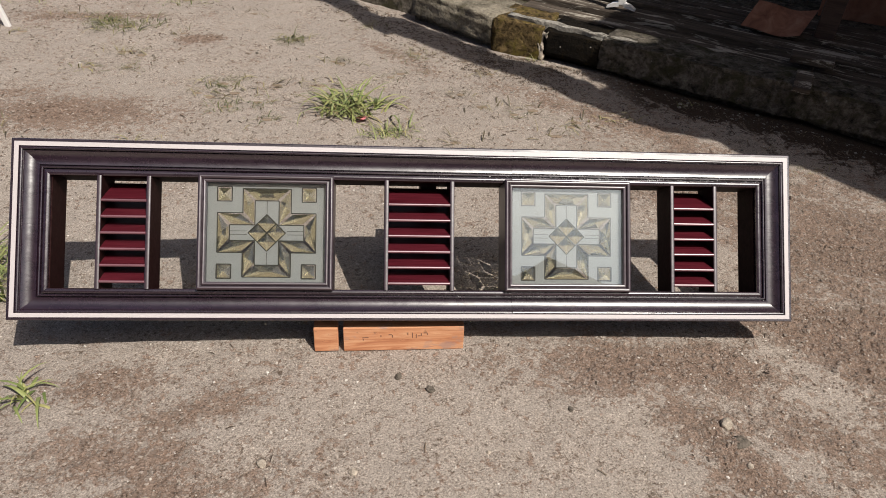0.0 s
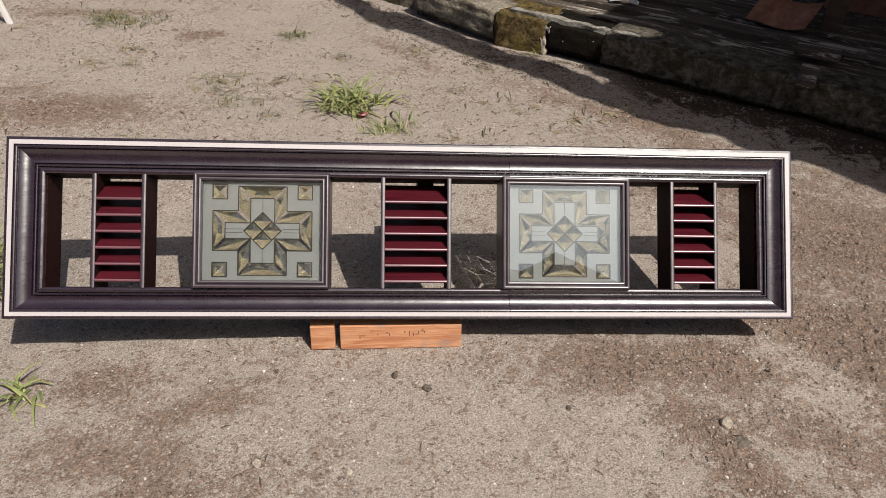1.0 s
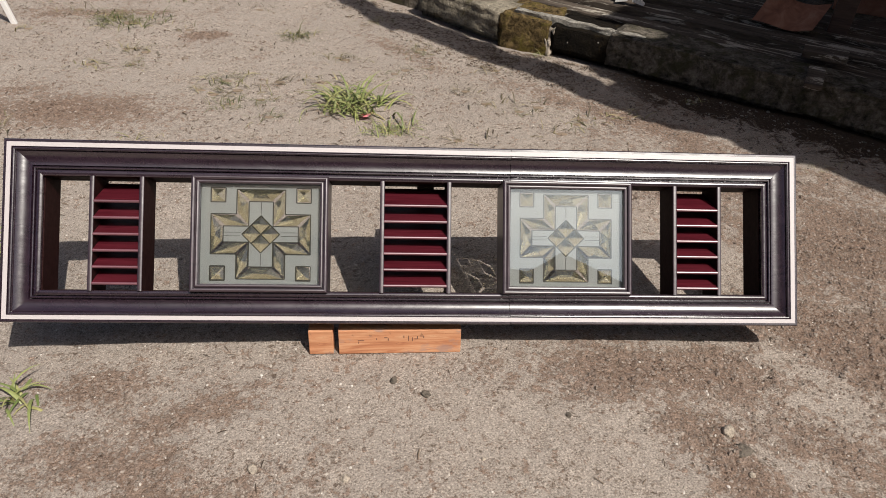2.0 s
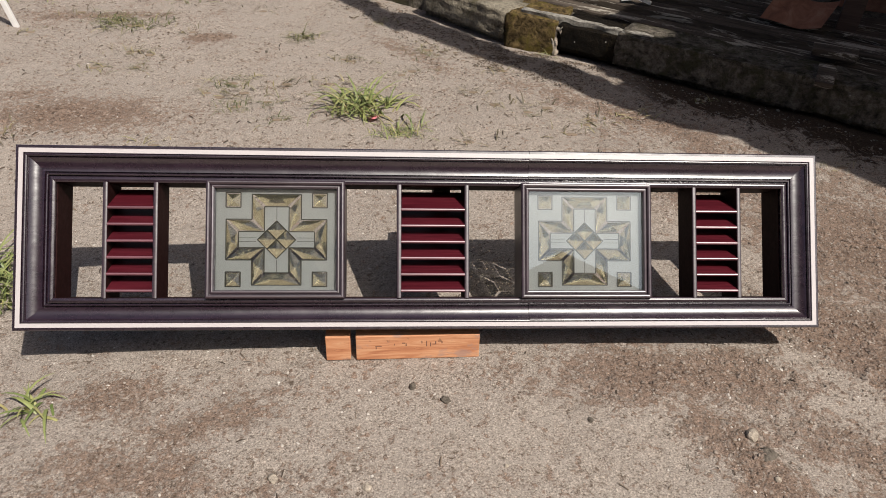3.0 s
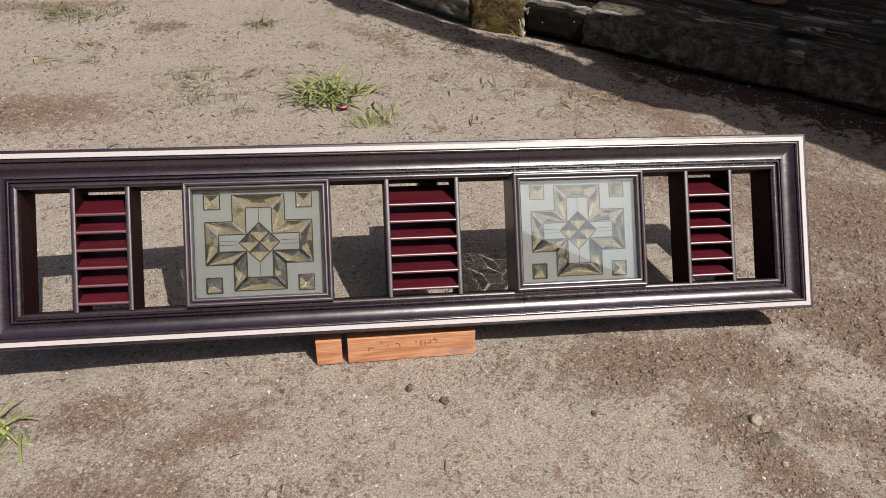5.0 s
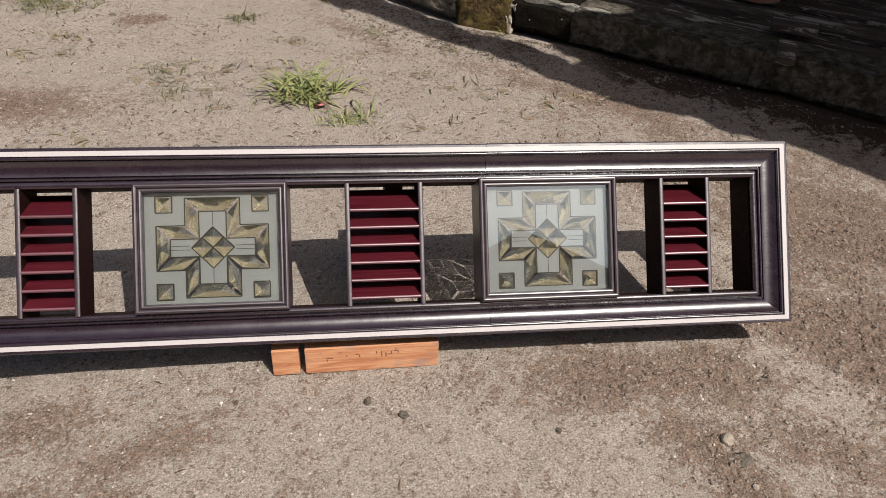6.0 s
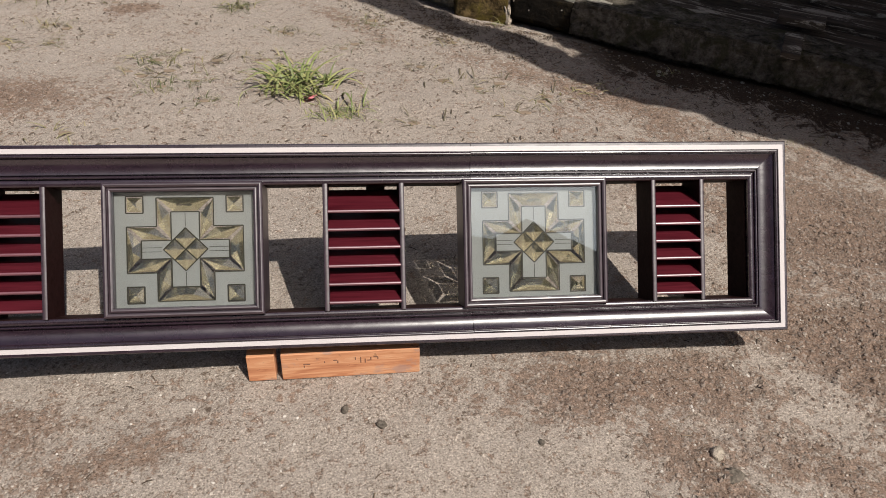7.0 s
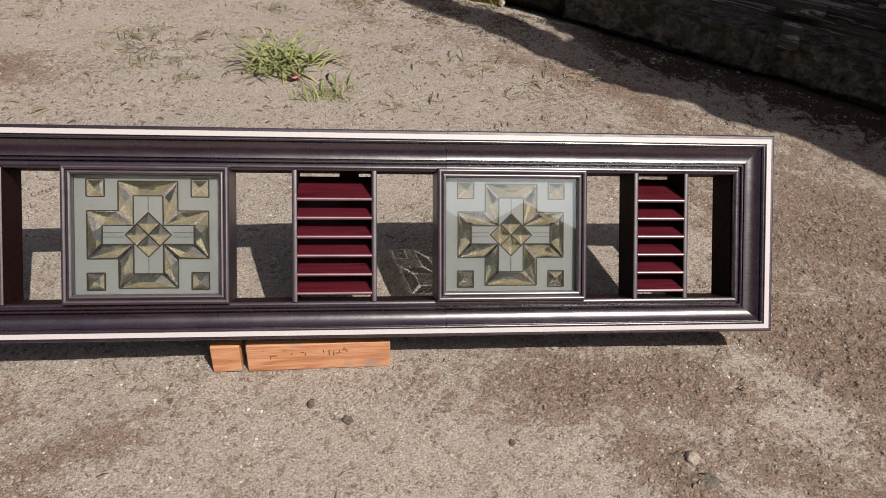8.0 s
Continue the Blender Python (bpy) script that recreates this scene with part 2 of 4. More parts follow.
CRUMB = make_pebble("earth_crumb", ((0.135, 0.098, 0.077), (0.185, 0.138, 0.110), (0.235, 0.185, 0.152), (0.31, 0.258, 0.216)))
FROSTED = make_frosted()
CLEAR = make_clear()
SHEET = make_sheet()
PALE = make_stone("pale_stone", (0.46, 0.38, 0.30), (0.62, 0.54, 0.45))
PLASTIC = material("white_plastic", (0.72, 0.70, 0.68), 0.4)
PETAL = material("pink_petal", (0.72, 0.28, 0.30), 0.6)
TWIG = make_litter()
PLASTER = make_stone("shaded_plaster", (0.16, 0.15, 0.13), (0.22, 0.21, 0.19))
TIN = material("roof_tin", (0.22, 0.17, 0.14), 0.7, 0.3)
CUT = material("dark_glass_line", (0.035, 0.032, 0.02), 0.35)
INK = material("pencil_mark", (0.17, 0.085, 0.055), 0.8)

# ---- helpers for building ----


def finish(bm, name, mat, smooth=False):
    bmesh.ops.recalc_face_normals(bm, faces=bm.faces)
    me = bpy.data.meshes.new(name)
    bm.to_mesh(me)
    bm.free()
    me.materials.append(mat)
    if smooth:
        me.polygons.foreach_set("use_smooth", [True] * len(me.polygons))
    return me


def part(name, bm, mat, parent, label="", smooth=False):
    ob = new(name, finish(bm, name, mat, smooth))
    ob.parent = parent
    return tagged(ob, label)


def thing(name, bm, mat, label, category, m=None, group="", kind="", smooth=False):
    ob = new(name, finish(bm, name, mat, smooth))
    if m is not None:
        ob.matrix_world = m
    return tagged(ob, label, category, group, kind)


def empty(name, label, category, m):
    ob = new(name)
    ob.empty_display_size = 0.05
    ob.matrix_world = m
    return tagged(ob, label, category)


def prism(bm, outline, low, high, place):
    """A prism from a closed outline; place(a, b, h) gives the corner's coordinates."""
    rings = [[bm.verts.new(place(a, b, h)) for a, b in outline] for h in (low, high)]
    n = len(outline)
    for i in range(n):
        bm.faces.new((rings[0][i], rings[0][(i + 1) % n], rings[1][(i + 1) % n], rings[1][i]))
    bm.faces.new(rings[0][::-1])
    bm.faces.new(rings[1])


def box(bm, x0, x1, y0, y1, z0, z1, soft=0.0):
    made = bmesh.ops.create_cube(bm, size=1.0)["verts"]
    for v in made:
        v.co = Vector(((x0 + x1) / 2 + v.co.x * (x1 - x0), (y0 + y1) / 2 + v.co.y * (y1 - y0), (z0 + z1) / 2 + v.co.z * (z1 - z0)))
    if soft:
        edges = list({e for v in made for e in v.link_edges})
        bmesh.ops.bevel(bm, geom=edges, offset=soft, segments=2, profile=0.5, affect="EDGES")


# patches of brown earth on the sand: middle, half length and width, slant in degrees, how brown
EARTH = [
    (-0.78, -0.08, 0.17, 0.08, 0, 0.75), (-0.55, -0.19, 0.24, 0.07, 22, 0.65), (-0.69, -0.31, 0.22, 0.11, 0, 0.65),
    (-0.60, -0.43, 0.24, 0.08, 10, 0.6), (0.62, -0.06, 0.46, 0.12, 0, 0.75), (0.72, -0.34, 0.34, 0.11, -60, 0.65),
    (1.32, 0.06, 0.50, 0.17, -14, 0.85), (1.50, 0.52, 0.42, 0.42, 0, 0.55), (-1.36, 1.46, 0.55, 0.19, 0, 0.85),
    (-1.70, 1.66, 0.42, 0.14, 8, 0.5), (-1.60, 2.66, 0.55, 0.07, 5, 0.6), (-1.0, 2.33, 0.13, 0.06, 12, 1.0),
    (-0.02, 2.15, 0.40, 0.09, -48, 0.5), (0.80, 1.50, 0.60, 0.10, -36, 0.55), (1.0, 0.95, 0.5, 0.35, -30, 0.3), (1.10, -0.40, 0.36, 0.16, -38, 0.5),
]


def swept_streak(x, y):
    """Long slanting streaks left by sweeping and tyres, -1 to 1."""
    along, across = 0.82 * x - 0.57 * y, 0.57 * x + 0.82 * y
    return noise.noise((along * 1.8, across * 9.0, 3.3)) + 0.4 * noise.noise((along * 5.0, across * 24.0, 8.1))


def earth_share(x, y):
    """How brown and crumbly the ground is: 0 for clean sand, 1 for earth."""
    total = 0.0
    for cx, cy, a, b, slant, amount in EARTH:
        c, s_ = math.cos(radians(slant)), math.sin(radians(slant))
        u, w = (c * (x - cx) + s_ * (y - cy)) / a, (c * (y - cy) - s_ * (x - cx)) / b
        total = max(total, amount * max(0.0, 1.25 - math.hypot(u, w)))
    total += max(0.0, min(1.0, (x - 0.75) / 0.4)) * (0.20 + 0.34 * swept_streak(x, y))
    total += 0.24 * noise.noise((x * 4, y * 4, 2.5)) + 0.16 * noise.noise((x * 13, y * 13, 6.5))
    return max(0.0, min(1.0, total))


def clod_share(x, y):
    """How cloddy the surface is: in slanting drifts on the open sand, everywhere on the brown earth."""
    a, b = 0.848 * x + 0.530 * y, (0.848 * y - 0.530 * x) * 3.0
    drift = 0.9 * noise.noise((a * 2.2, b * 2.2, 7.7)) + 0.5 * noise.noise((a * 6, b * 6, 1.1))
    return max(0.0, min(1.0, 1.3 * earth_share(x, y) + 0.6 * drift - 0.05))


def ground_height(x, y, rough=None):
    """The yard: a low crown under the frame, shallow ruts and hollows, and clods where the earth is brown."""
    fade = max(0.0, 1 - max(0.0, abs(y - 0.1) - 0.5) / 0.8)
    z = fade * (0.002 - 0.030 * min(x * x, 1.5))
    if -4 < x < 4 and -3 < y < 6:
        z += 0.012 * noise.noise((x * 1.3, y * 1.3, 3.1)) * (1 - 0.7 * fade)
        z += 0.004 * noise.noise((x * 6, y * 6, 1.7)) + 0.0030 * noise.noise((x * 15, y * 15, 5.2)) + 0.0018 * noise.noise((x * 37, y * 37, 2.2))
        rough = clod_share(x, y) if rough is None else rough
        if rough > 0:
            z += rough * (0.013 * max(0.0, noise.noise((x * 42, y * 42, 8.3)) - 0.08) + 0.007 * max(0.0, noise.noise((x * 90, y * 90, 4.4))))
    return z


# ---- ground ----


def build_ground():
    def spread(a, b, step):
        near = list(np.arange(a, b + 1e-6, step))
        out = [2.0, 5.0, 14.0, 40.0, 120.0, 400.0]
        return [a - o for o in out[::-1]] + near + [b + o for o in out]

    xs, ys = spread(-2.7, 2.3, 0.0085), spread(-0.75, 3.4, 0.0085)
    verts = [(x, y, ground_height(x, y)) for y in ys for x in xs]
    n = len(xs)
    faces = [(j * n + i, j * n + i + 1, j * n + n + i + 1, j * n + n + i) for j in range(len(ys) - 1) for i in range(n - 1)]
    me = bpy.data.meshes.new("ground")
    me.from_pydata(verts, [], faces)
    me.polygons.foreach_set("use_smooth", [True] * len(faces))
    brown = me.attributes.new("earth", "FLOAT", "POINT")
    brown.data.foreach_set("value", [earth_share(x, y) for x, y, _ in verts])
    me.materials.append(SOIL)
    tagged(new("ground", me), "dry sandy yard soil with brown dirt patches and grit", "ground", kind="structure")


build_ground()

# ---- the transom frame: x along it, y into its depth, z up its face ----
FRAME = pose(0, 0, 0.113, -37.93, 1.22, 0)
DEEP, HIGH = 0.115, 0.447
window = empty("transom_window", "dark varnished wooden transom window with louvres and two bevelled glass panes, propped in the yard", "window", FRAME)


def ring(profile, u0, u1, v0, v1, scale=(1, 1, 1, 1)):
    """The four mitred sides of a rectangular frame with a closed profile of (inset, depth): bottom, right, top, left."""
    kb, kr, kt, kl = scale
    sides = []
    corners = [[(u0 + s * kl, d, v0 + s * kb), (u1 - s * kr, d, v0 + s * kb), (u1 - s * kr, d, v1 - s * kt), (u0 + s * kl, d, v1 - s * kt)] for s, d in profile]
    n = len(profile)
    for side in range(4):
        bm = bmesh.new()
        rows = [[bm.verts.new(c[(side + k) % 4]) for c in corners] for k in (0, 1)]
        for i in range(n):
            bm.faces.new((rows[0][i], rows[0][(i + 1) % n], rows[1][(i + 1) % n], rows[1][i]))
        bm.faces.new(rows[0])
        bm.faces.new(rows[1][::-1])
        sides.append(bm)
    return sides


def build_casing():
    # flat lip, quirk, a hollow that falls steeply and flattens, then two fine beads
    profile = [(0.034, DEEP), (0.034, 0.022), (0.0, 0.022), (0.0, 0.003), (0.0012, 0.0008), (0.003, 0.0), (0.0196, 0.0), (0.0198, 0.0050), (0.0206, 0.0050)] + [(0.0206 + 0.0062 * i / 6, 0.0010 - 0.0014 * math.sin(math.pi * i / 6)) for i in range(7)] + [(0.0270, 0.0075), (0.0280, 0.0075)]
    s_, d_, steps = 0.0280, 0.0045, 16
    for i in range(steps):
        slope = 46 - 57 * (i + 0.5) / steps
        s_, d_ = s_ + 0.0340 / steps, d_ + 0.0340 / steps * math.tan(radians(slope))
        profile.append((s_, d_))
    profile += [(0.0632, 0.0235), (0.0657, 0.0235)]
    profile += [(0.0657 + 0.0051 * i / 5, 0.0150 - 0.0018 * math.sin(math.pi * i / 5)) for i in range(6)]
    profile += [(0.0711, 0.0250), (0.0738, 0.0250)]
    profile += [(0.0738 + 0.0132 * i / 8, 0.0165 - 0.0024 * math.sin(math.pi * i / 8)) for i in range(9)]
    profile += [(0.0870, DEEP)]
    names = ("bottom_rail", "side_jamb", "top_rail", "side_jamb")
    for bm, name in zip(ring(profile, -1.0, 1.0, 0.0, HIGH, (0.89, 1, 1, 1)), names):
        if name == "side_jamb":
            part(name, bm, DARK, window)
            continue
        # each long rail is two lengths butted at a visible joint
        for sign in (1, -1):
            half = bm.copy()
            cut = bmesh.ops.bisect_plane(half, geom=half.verts[:] + half.edges[:] + half.faces[:], plane_co=(0.247 - sign * 0.0005, 0, 0), plane_no=(sign, 0, 0), clear_outer=True)
            bmesh.ops.edgeloop_fill(half, edges=[e for e in cut["geom_cut"] if isinstance(e, bmesh.types.BMEdge)])
            if sign < 0:
                bmesh.ops.translate(half, verts=half.verts[:], vec=(0, -0.0007, 0.0006))
            part(name, half, DARK, window)
        bm.free()
    for bm in ring([(0.0078, 0.002), (0.0078, -0.0008), (0.0186, -0.0008), (0.0186, 0.002)], -1.0, 1.0, 0.0, HIGH, (0.95, 1, 1, 1)):
        part("inlay_line", bm, WHITE, window, "thin white painted line")


def board(u0, u1, front, deep, v0, v1):
    """A thin upright board."""
    outline = [(u1, deep), (u0, deep), (u0, front), (u1, front)]
    bm = bmesh.new()
    prism(bm, outline, v0, v1, lambda a, b, h: (a, b, h))
    return bm


V0, V1 = 0.0772, 0.3602


def build_louvres(u0, u1, thick):
    for a, b in ((u0, u0 + thick), (u1 - thick, u1)):
        part("louvre_stile", board(a, b, 0.0135, 0.106, V0, V1), INNER, window)
        bm = bmesh.new()
        r = (b - a) / 2
        prism(bm, [(a + r - r * math.cos(math.pi * i / 8), 0.0135 - 0.4 * r * math.sin(math.pi * i / 8)) for i in range(9)], V0, V1, lambda x, y, h: (x, y, h))
        part("edge_bead", bm, SATIN, window)
    for k in range(6):
        v = 0.0955 + 0.0406 * k
        # a slat that falls towards the front, nosing rounded
        d0, d1, rise, half = 0.015, 0.104, 0.0504, 0.0036
        along = Vector((d1 - d0, rise)).normalized()
        up = Vector((-along.y, along.x))
        start, stop = Vector((d0, v)), Vector((d1, v + rise))
        outline = [tuple(stop - up * half)] + [tuple(start + half * (-math.cos(a) * up - math.sin(a) * along)) for a in [math.pi * i / 6 for i in range(7)]] + [tuple(stop + up * half)]
        bm = bmesh.new()
        prism(bm, outline, u0 + thick - 0.001, u1 - thick + 0.001, lambda a, b, h: (h, a, b))
        slat = part("louvre_slat", bm, MAROON, window, "glossy maroon slat")
        edge = [tuple(start + (half + 0.0004) * (-math.cos(a) * up - math.sin(a) * along)) for a in [math.pi * (0.5 + i) / 7 for i in range(7)]]
        edge += [tuple(start + along * 0.0008 + up * half * 0.7), tuple(start + along * 0.0008 - up * half * 0.7)]
        bm = bmesh.new()
        prism(bm, edge, u0 + thick - 0.0005, u1 - thick + 0.0005, lambda a, b, h: (h, a, b))
        part("nosing", bm, NOSE, slat, "rounded shiny front edge of the slat")


def pane_plate(cx, cz, w, h, scale):
    """The frosted plate, left open where the clear bevels sit."""
    ax, az, bx, bz, band = 0.0605 * scale, 0.1125, 0.1235 * scale, 0.0505, 0.0305
    q, qx, qz = 0.0182, 0.106 * scale, 0.0982
    xs = sorted({-w / 2, w / 2, -bx, bx, -ax, ax, *(s * qx + k * q for s in (-1, 1) for k in (-1, 1)), })
    zs = sorted({-h / 2, h / 2, -az, az, -bz, bz, *(s * qz + k * q for s in (-1, 1) for k in (-1, 1)), })

    def solid(x, z):
        x, z = abs(x), abs(z)
        cross = (x < ax and z < az) or (x < bx and z < bz)
        square = abs(x - qx) < q and abs(z - qz) < q
        return not (cross or square)

    front, rear = 0.0150, 0.0172
    bm = bmesh.new()
    cache = {}

    def vert(i, k, d):
        if (i, k, d) not in cache:
            cache[i, k, d] = bm.verts.new((cx + xs[i], d, cz + zs[k]))
        return cache[i, k, d]

    full = [[solid((xs[i] + xs[i + 1]) / 2, (zs[k] + zs[k + 1]) / 2) for k in range(len(zs) - 1)] for i in range(len(xs) - 1)]
    for i in range(len(xs) - 1):
        for k in range(len(zs) - 1):
            if not full[i][k]:
                continue
            for d in (front, rear):
                bm.faces.new((vert(i, k, d), vert(i + 1, k, d), vert(i + 1, k + 1, d), vert(i, k + 1, d)))
            for di, dk, a, b in ((-1, 0, (i, k), (i, k + 1)), (1, 0, (i + 1, k), (i + 1, k + 1)), (0, -1, (i, k), (i + 1, k)), (0, 1, (i, k + 1), (i + 1, k + 1))):
                ni, nk = i + di, k + dk
                if not (0 <= ni < len(full) and 0 <= nk < len(full[0]) and full[ni][nk]):
                    bm.faces.new((vert(*a, front), vert(*b, front), vert(*b, rear), vert(*a, rear)))
    # frosted strips inside the cross, cut to the diamonds in its middle
    ix, iz, r = ax - band, bz - band, 0.0478
    top = [(-ix, az - band), (-ix, iz), (-(r - iz), iz), (0, r), (r - iz, iz), (ix, iz), (ix, az - band)]
    side = [(bx - band, iz), (ix, iz), (ix, r - ix), (r, 0), (ix, -(r - ix)), (ix, -iz), (bx - band, -iz)]
    for strip in (top, side):
        for sign in (1, -1):
            prism(bm, [(cx + a * sign, cz + b * sign) for a, b in strip], front, rear, lambda a, b, h: (a, h, b))
    return bm, (ax, az, bx, bz, band, q, qx, qz)


def clear_piece(parent, corners, ridge, name, label="", rise=0.0095):
    """A clear glass bar, flat behind and cut to a ridge in front: corners in order, ridge the points of its crest, one per corner."""
    bm = bmesh.new()
    base, rim = 0.0176, 0.0148
    low = [bm.verts.new((x, base, z)) for x, z in corners]
    mid = [bm.verts.new((x, rim, z)) for x, z in corners]
    n = len(corners)
    tops = {}
    for p in ridge:
        if p not in tops:
            tops[p] = bm.verts.new((p[0], rim - rise * (1 + 0.12 * noise.noise((p[0] * 91, p[1] * 83, 0.4))), p[1]))
    bm.faces.new(low[::-1])
    for i in range(n):
        j = (i + 1) % n
        bm.faces.new((low[i], low[j], mid[j], mid[i]))
        a, b = tops[ridge[i]], tops[ridge[j]]
        bm.faces.new((mid[i], mid[j], b, a) if a is not b else (mid[i], mid[j], a))
    return part(name, bm, CLEAR, parent, label)


def build_cover(cx, cz, w, h):
    """The flat outer sheet before the bevels, which mirrors the sky."""
    bm = bmesh.new()
    box(bm, cx - w / 2, cx + w / 2, 0.0122, 0.0134, cz - h / 2, cz + h / 2)
    part("outer_sheet", bm, SHEET, window, "clear flat glass sheet mirroring the sky")


def build_pane(cx, cz, w, h, scale):
    bm, (ax, az, bx, bz, band, q, qx, qz) = pane_plate(cx, cz, w, h, scale)
    plate = part("glass_pane", bm, FROSTED, window, "frosted glass pane with clear bevelled cross pattern")
    plate.location.y = 0.009
    gap = 0.0046
    outer = [(ax, bz), (ax, az), (-ax, az), (-ax, bz), (-bx, bz), (-bx, -bz), (-ax, -bz), (-ax, -az), (ax, -az), (ax, -bz), (bx, -bz), (bx, bz)]
    inner = [((abs(x) - band) * (1 if x > 0 else -1), (abs(z) - band) * (1 if z > 0 else -1)) for x, z in outer]
    for i in range(12):
        j = (i + 1) % 12
        o0, o1, i1, i0 = [Vector(p) for p in (outer[i], outer[j], inner[j], inner[i])]
        mid = (o0 + o1 + i0 + i1) / 4
        o0, o1, i1, i0 = [p + (mid - p).normalized() * gap for p in (o0, o1, i1, i0)]
        m0, m1 = o0.lerp(i0, 0.46), o1.lerp(i1, 0.46)
        run = (m1 - m0).normalized()
        c0, c1 = m0 + run * 0.0275, m1 - run * 0.0275
        pts = [(cx + p.x, cz + p.y) for p in (o0, o1, i1, i0)]
        crest = [(cx + p.x, cz + p.y) for p in (c0, c1, c1, c0)]
        clear_piece(plate, pts, crest, "bevel", "clear bevelled glass bar")
    for sx in (-1, 1):
        for sz in (-1, 1):
            x, z, e = cx + sx * qx, cz + sz * qz, q - 0.0026
            clear_piece(plate, [(x - e, z - e), (x + e, z - e), (x + e, z + e), (x - e, z + e)], [(x, z)] * 4, "corner_bevel", "small clear glass square cut to four facets", 0.0078)
    r = 0.0235
    for dx, dz in ((0, r), (0, -r), (r, 0), (-r, 0)):
        x, z, e = cx + dx, cz + dz, r - 0.0016
        clear_piece(plate, [(x, z - e), (x + e, z), (x, z + e), (x - e, z)], [(x, z)] * 4, "diamond_bevel", "clear glass diamond", 0.0098)
    # dark strips stand in for refraction along the cuts; no shadow, so sunlight passes
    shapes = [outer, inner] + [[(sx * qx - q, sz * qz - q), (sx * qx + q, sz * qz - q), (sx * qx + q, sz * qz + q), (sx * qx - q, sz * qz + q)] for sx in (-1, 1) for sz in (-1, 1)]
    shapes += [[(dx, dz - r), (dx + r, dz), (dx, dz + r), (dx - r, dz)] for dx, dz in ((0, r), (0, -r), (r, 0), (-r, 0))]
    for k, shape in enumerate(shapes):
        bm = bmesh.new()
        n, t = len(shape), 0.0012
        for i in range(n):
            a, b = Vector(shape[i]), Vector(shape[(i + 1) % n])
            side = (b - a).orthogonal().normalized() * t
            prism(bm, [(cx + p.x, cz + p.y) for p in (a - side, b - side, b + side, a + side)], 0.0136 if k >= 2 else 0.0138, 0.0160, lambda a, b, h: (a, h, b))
        part("refraction_strip", bm, CUT, plate, "dark strip for the refraction along the glass cut").visible_shadow = False
    # etched lines in the middle strips
    for x0, x1, z0, z1 in ((-0.0006, 0.0006, 0.05, az - band), (-0.0006, 0.0006, -az + band, -0.05), (-bx + band, -0.05, 0.004, 0.005), (-bx + band, -0.05, -0.005, -0.004), (0.05, bx - band, 0.004, 0.005), (0.05, bx - band, -0.005, -0.004)):
        bm = bmesh.new()
        box(bm, cx + x0, cx + x1, 0.0144, 0.0152, cz + z0, cz + z1)
        part("etched_line", bm, CUT, plate)


def build_pane_frame(u0, u1):
    bead = [(0.0, 0.104), (0.0, 0.004)] + [(0.001 + 0.009 * i / 6, 0.0012 - 0.0022 * math.sin(math.pi * i / 6)) for i in range(7)] + [(0.0101, 0.0085), (0.0117, 0.0085)]
    bead += [(0.0118 + 0.0077 * i / 4, 0.0045 - 0.0016 * math.sin(math.pi * i / 4)) for i in range(5)] + [(0.0205, 0.0135), (0.0205, 0.031), (0.012, 0.031), (0.012, 0.104)]
    for bm in ring(bead, u0, u1, V0 - 0.001, V1 + 0.0065):
        part("pane_frame", bm, SATIN, window)


build_casing()


def build_lining():
    """Boards that line the opening behind the moulding."""
    for u in (-0.913, 0.9095):
        bm = bmesh.new()
        box(bm, u - (0.002 if u < 0 else 0), u + (0.0 if u < 0 else 0.002) + (0.0025 if u < 0 else 0.0), 0.028, DEEP - 0.002, V0 - 0.001, V1 + 0.001)
        part("lining_board", bm, INNER, window)
    for v in (V0 - 0.0012, V1 - 0.0008):
        bm = bmesh.new()
        box(bm, -0.9125, 0.9092, 0.0166, DEEP - 0.003, v, v + 0.0022)
        part("lining_board", bm, INNER, window)


build_lining()
build_louvres(-0.799, -0.668, 0.0112)
build_louvres(-0.0852, 0.0955, 0.0112)
build_louvres(0.673, 0.8015, 0.0105)
for a, b, scale in ((-0.5515, -0.2145, 1.0), (0.2265, 0.561, 0.965)):
    build_pane_frame(a, b)
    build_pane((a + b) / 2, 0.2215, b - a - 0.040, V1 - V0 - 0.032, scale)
    build_cover((a + b) / 2, 0.2215, b - a - 0.040, V1 - V0 - 0.032)

# ---- what holds the frame up ----


def build_block(x0, x1, turn):
    bm = bmesh.new()
    box(bm, -(x1 - x0) / 2, (x1 - x0) / 2, -0.019, 0.023, 0, 0.072, 0.0018)
    return thing("wood_block", bm, ORANGE, "fresh orange sawn wood block under the window frame", "wood block", pose((x0 + x1) / 2, 0.030, 0.002, -6, 0, turn), "blocks under the frame")


build_block(-0.265, -0.203, 0.6)
long_block = build_block(-0.189, 0.125, 0.2)


for mx, mz, w, h in ((-0.10, 0.042, 0.016, 0.0022), (-0.106, 0.036, 0.0025, 0.006), (-0.06, 0.046, 0.0025, 0.005), (-0.036, 0.050, 0.008, 0.003), (-0.03, 0.045, 0.0025, 0.008), (0.01, 0.052, 0.0025, 0.008), (0.022, 0.047, 0.0025, 0.017), (0.032, 0.044, 0.0025, 0.012), (0.040, 0.045, 0.006, 0.0025), (0.045, 0.049, 0.0025, 0.010), (0.056, 0.054, 0.010, 0.0025), (0.061, 0.050, 0.0025, 0.006)):
    bm = bmesh.new()
    box(bm, mx - w / 2, mx + w / 2, -0.0194, -0.0186, mz - h / 2, mz + h / 2)
    part("pencil_mark", bm, INK, long_block, "dark scribbled mark")


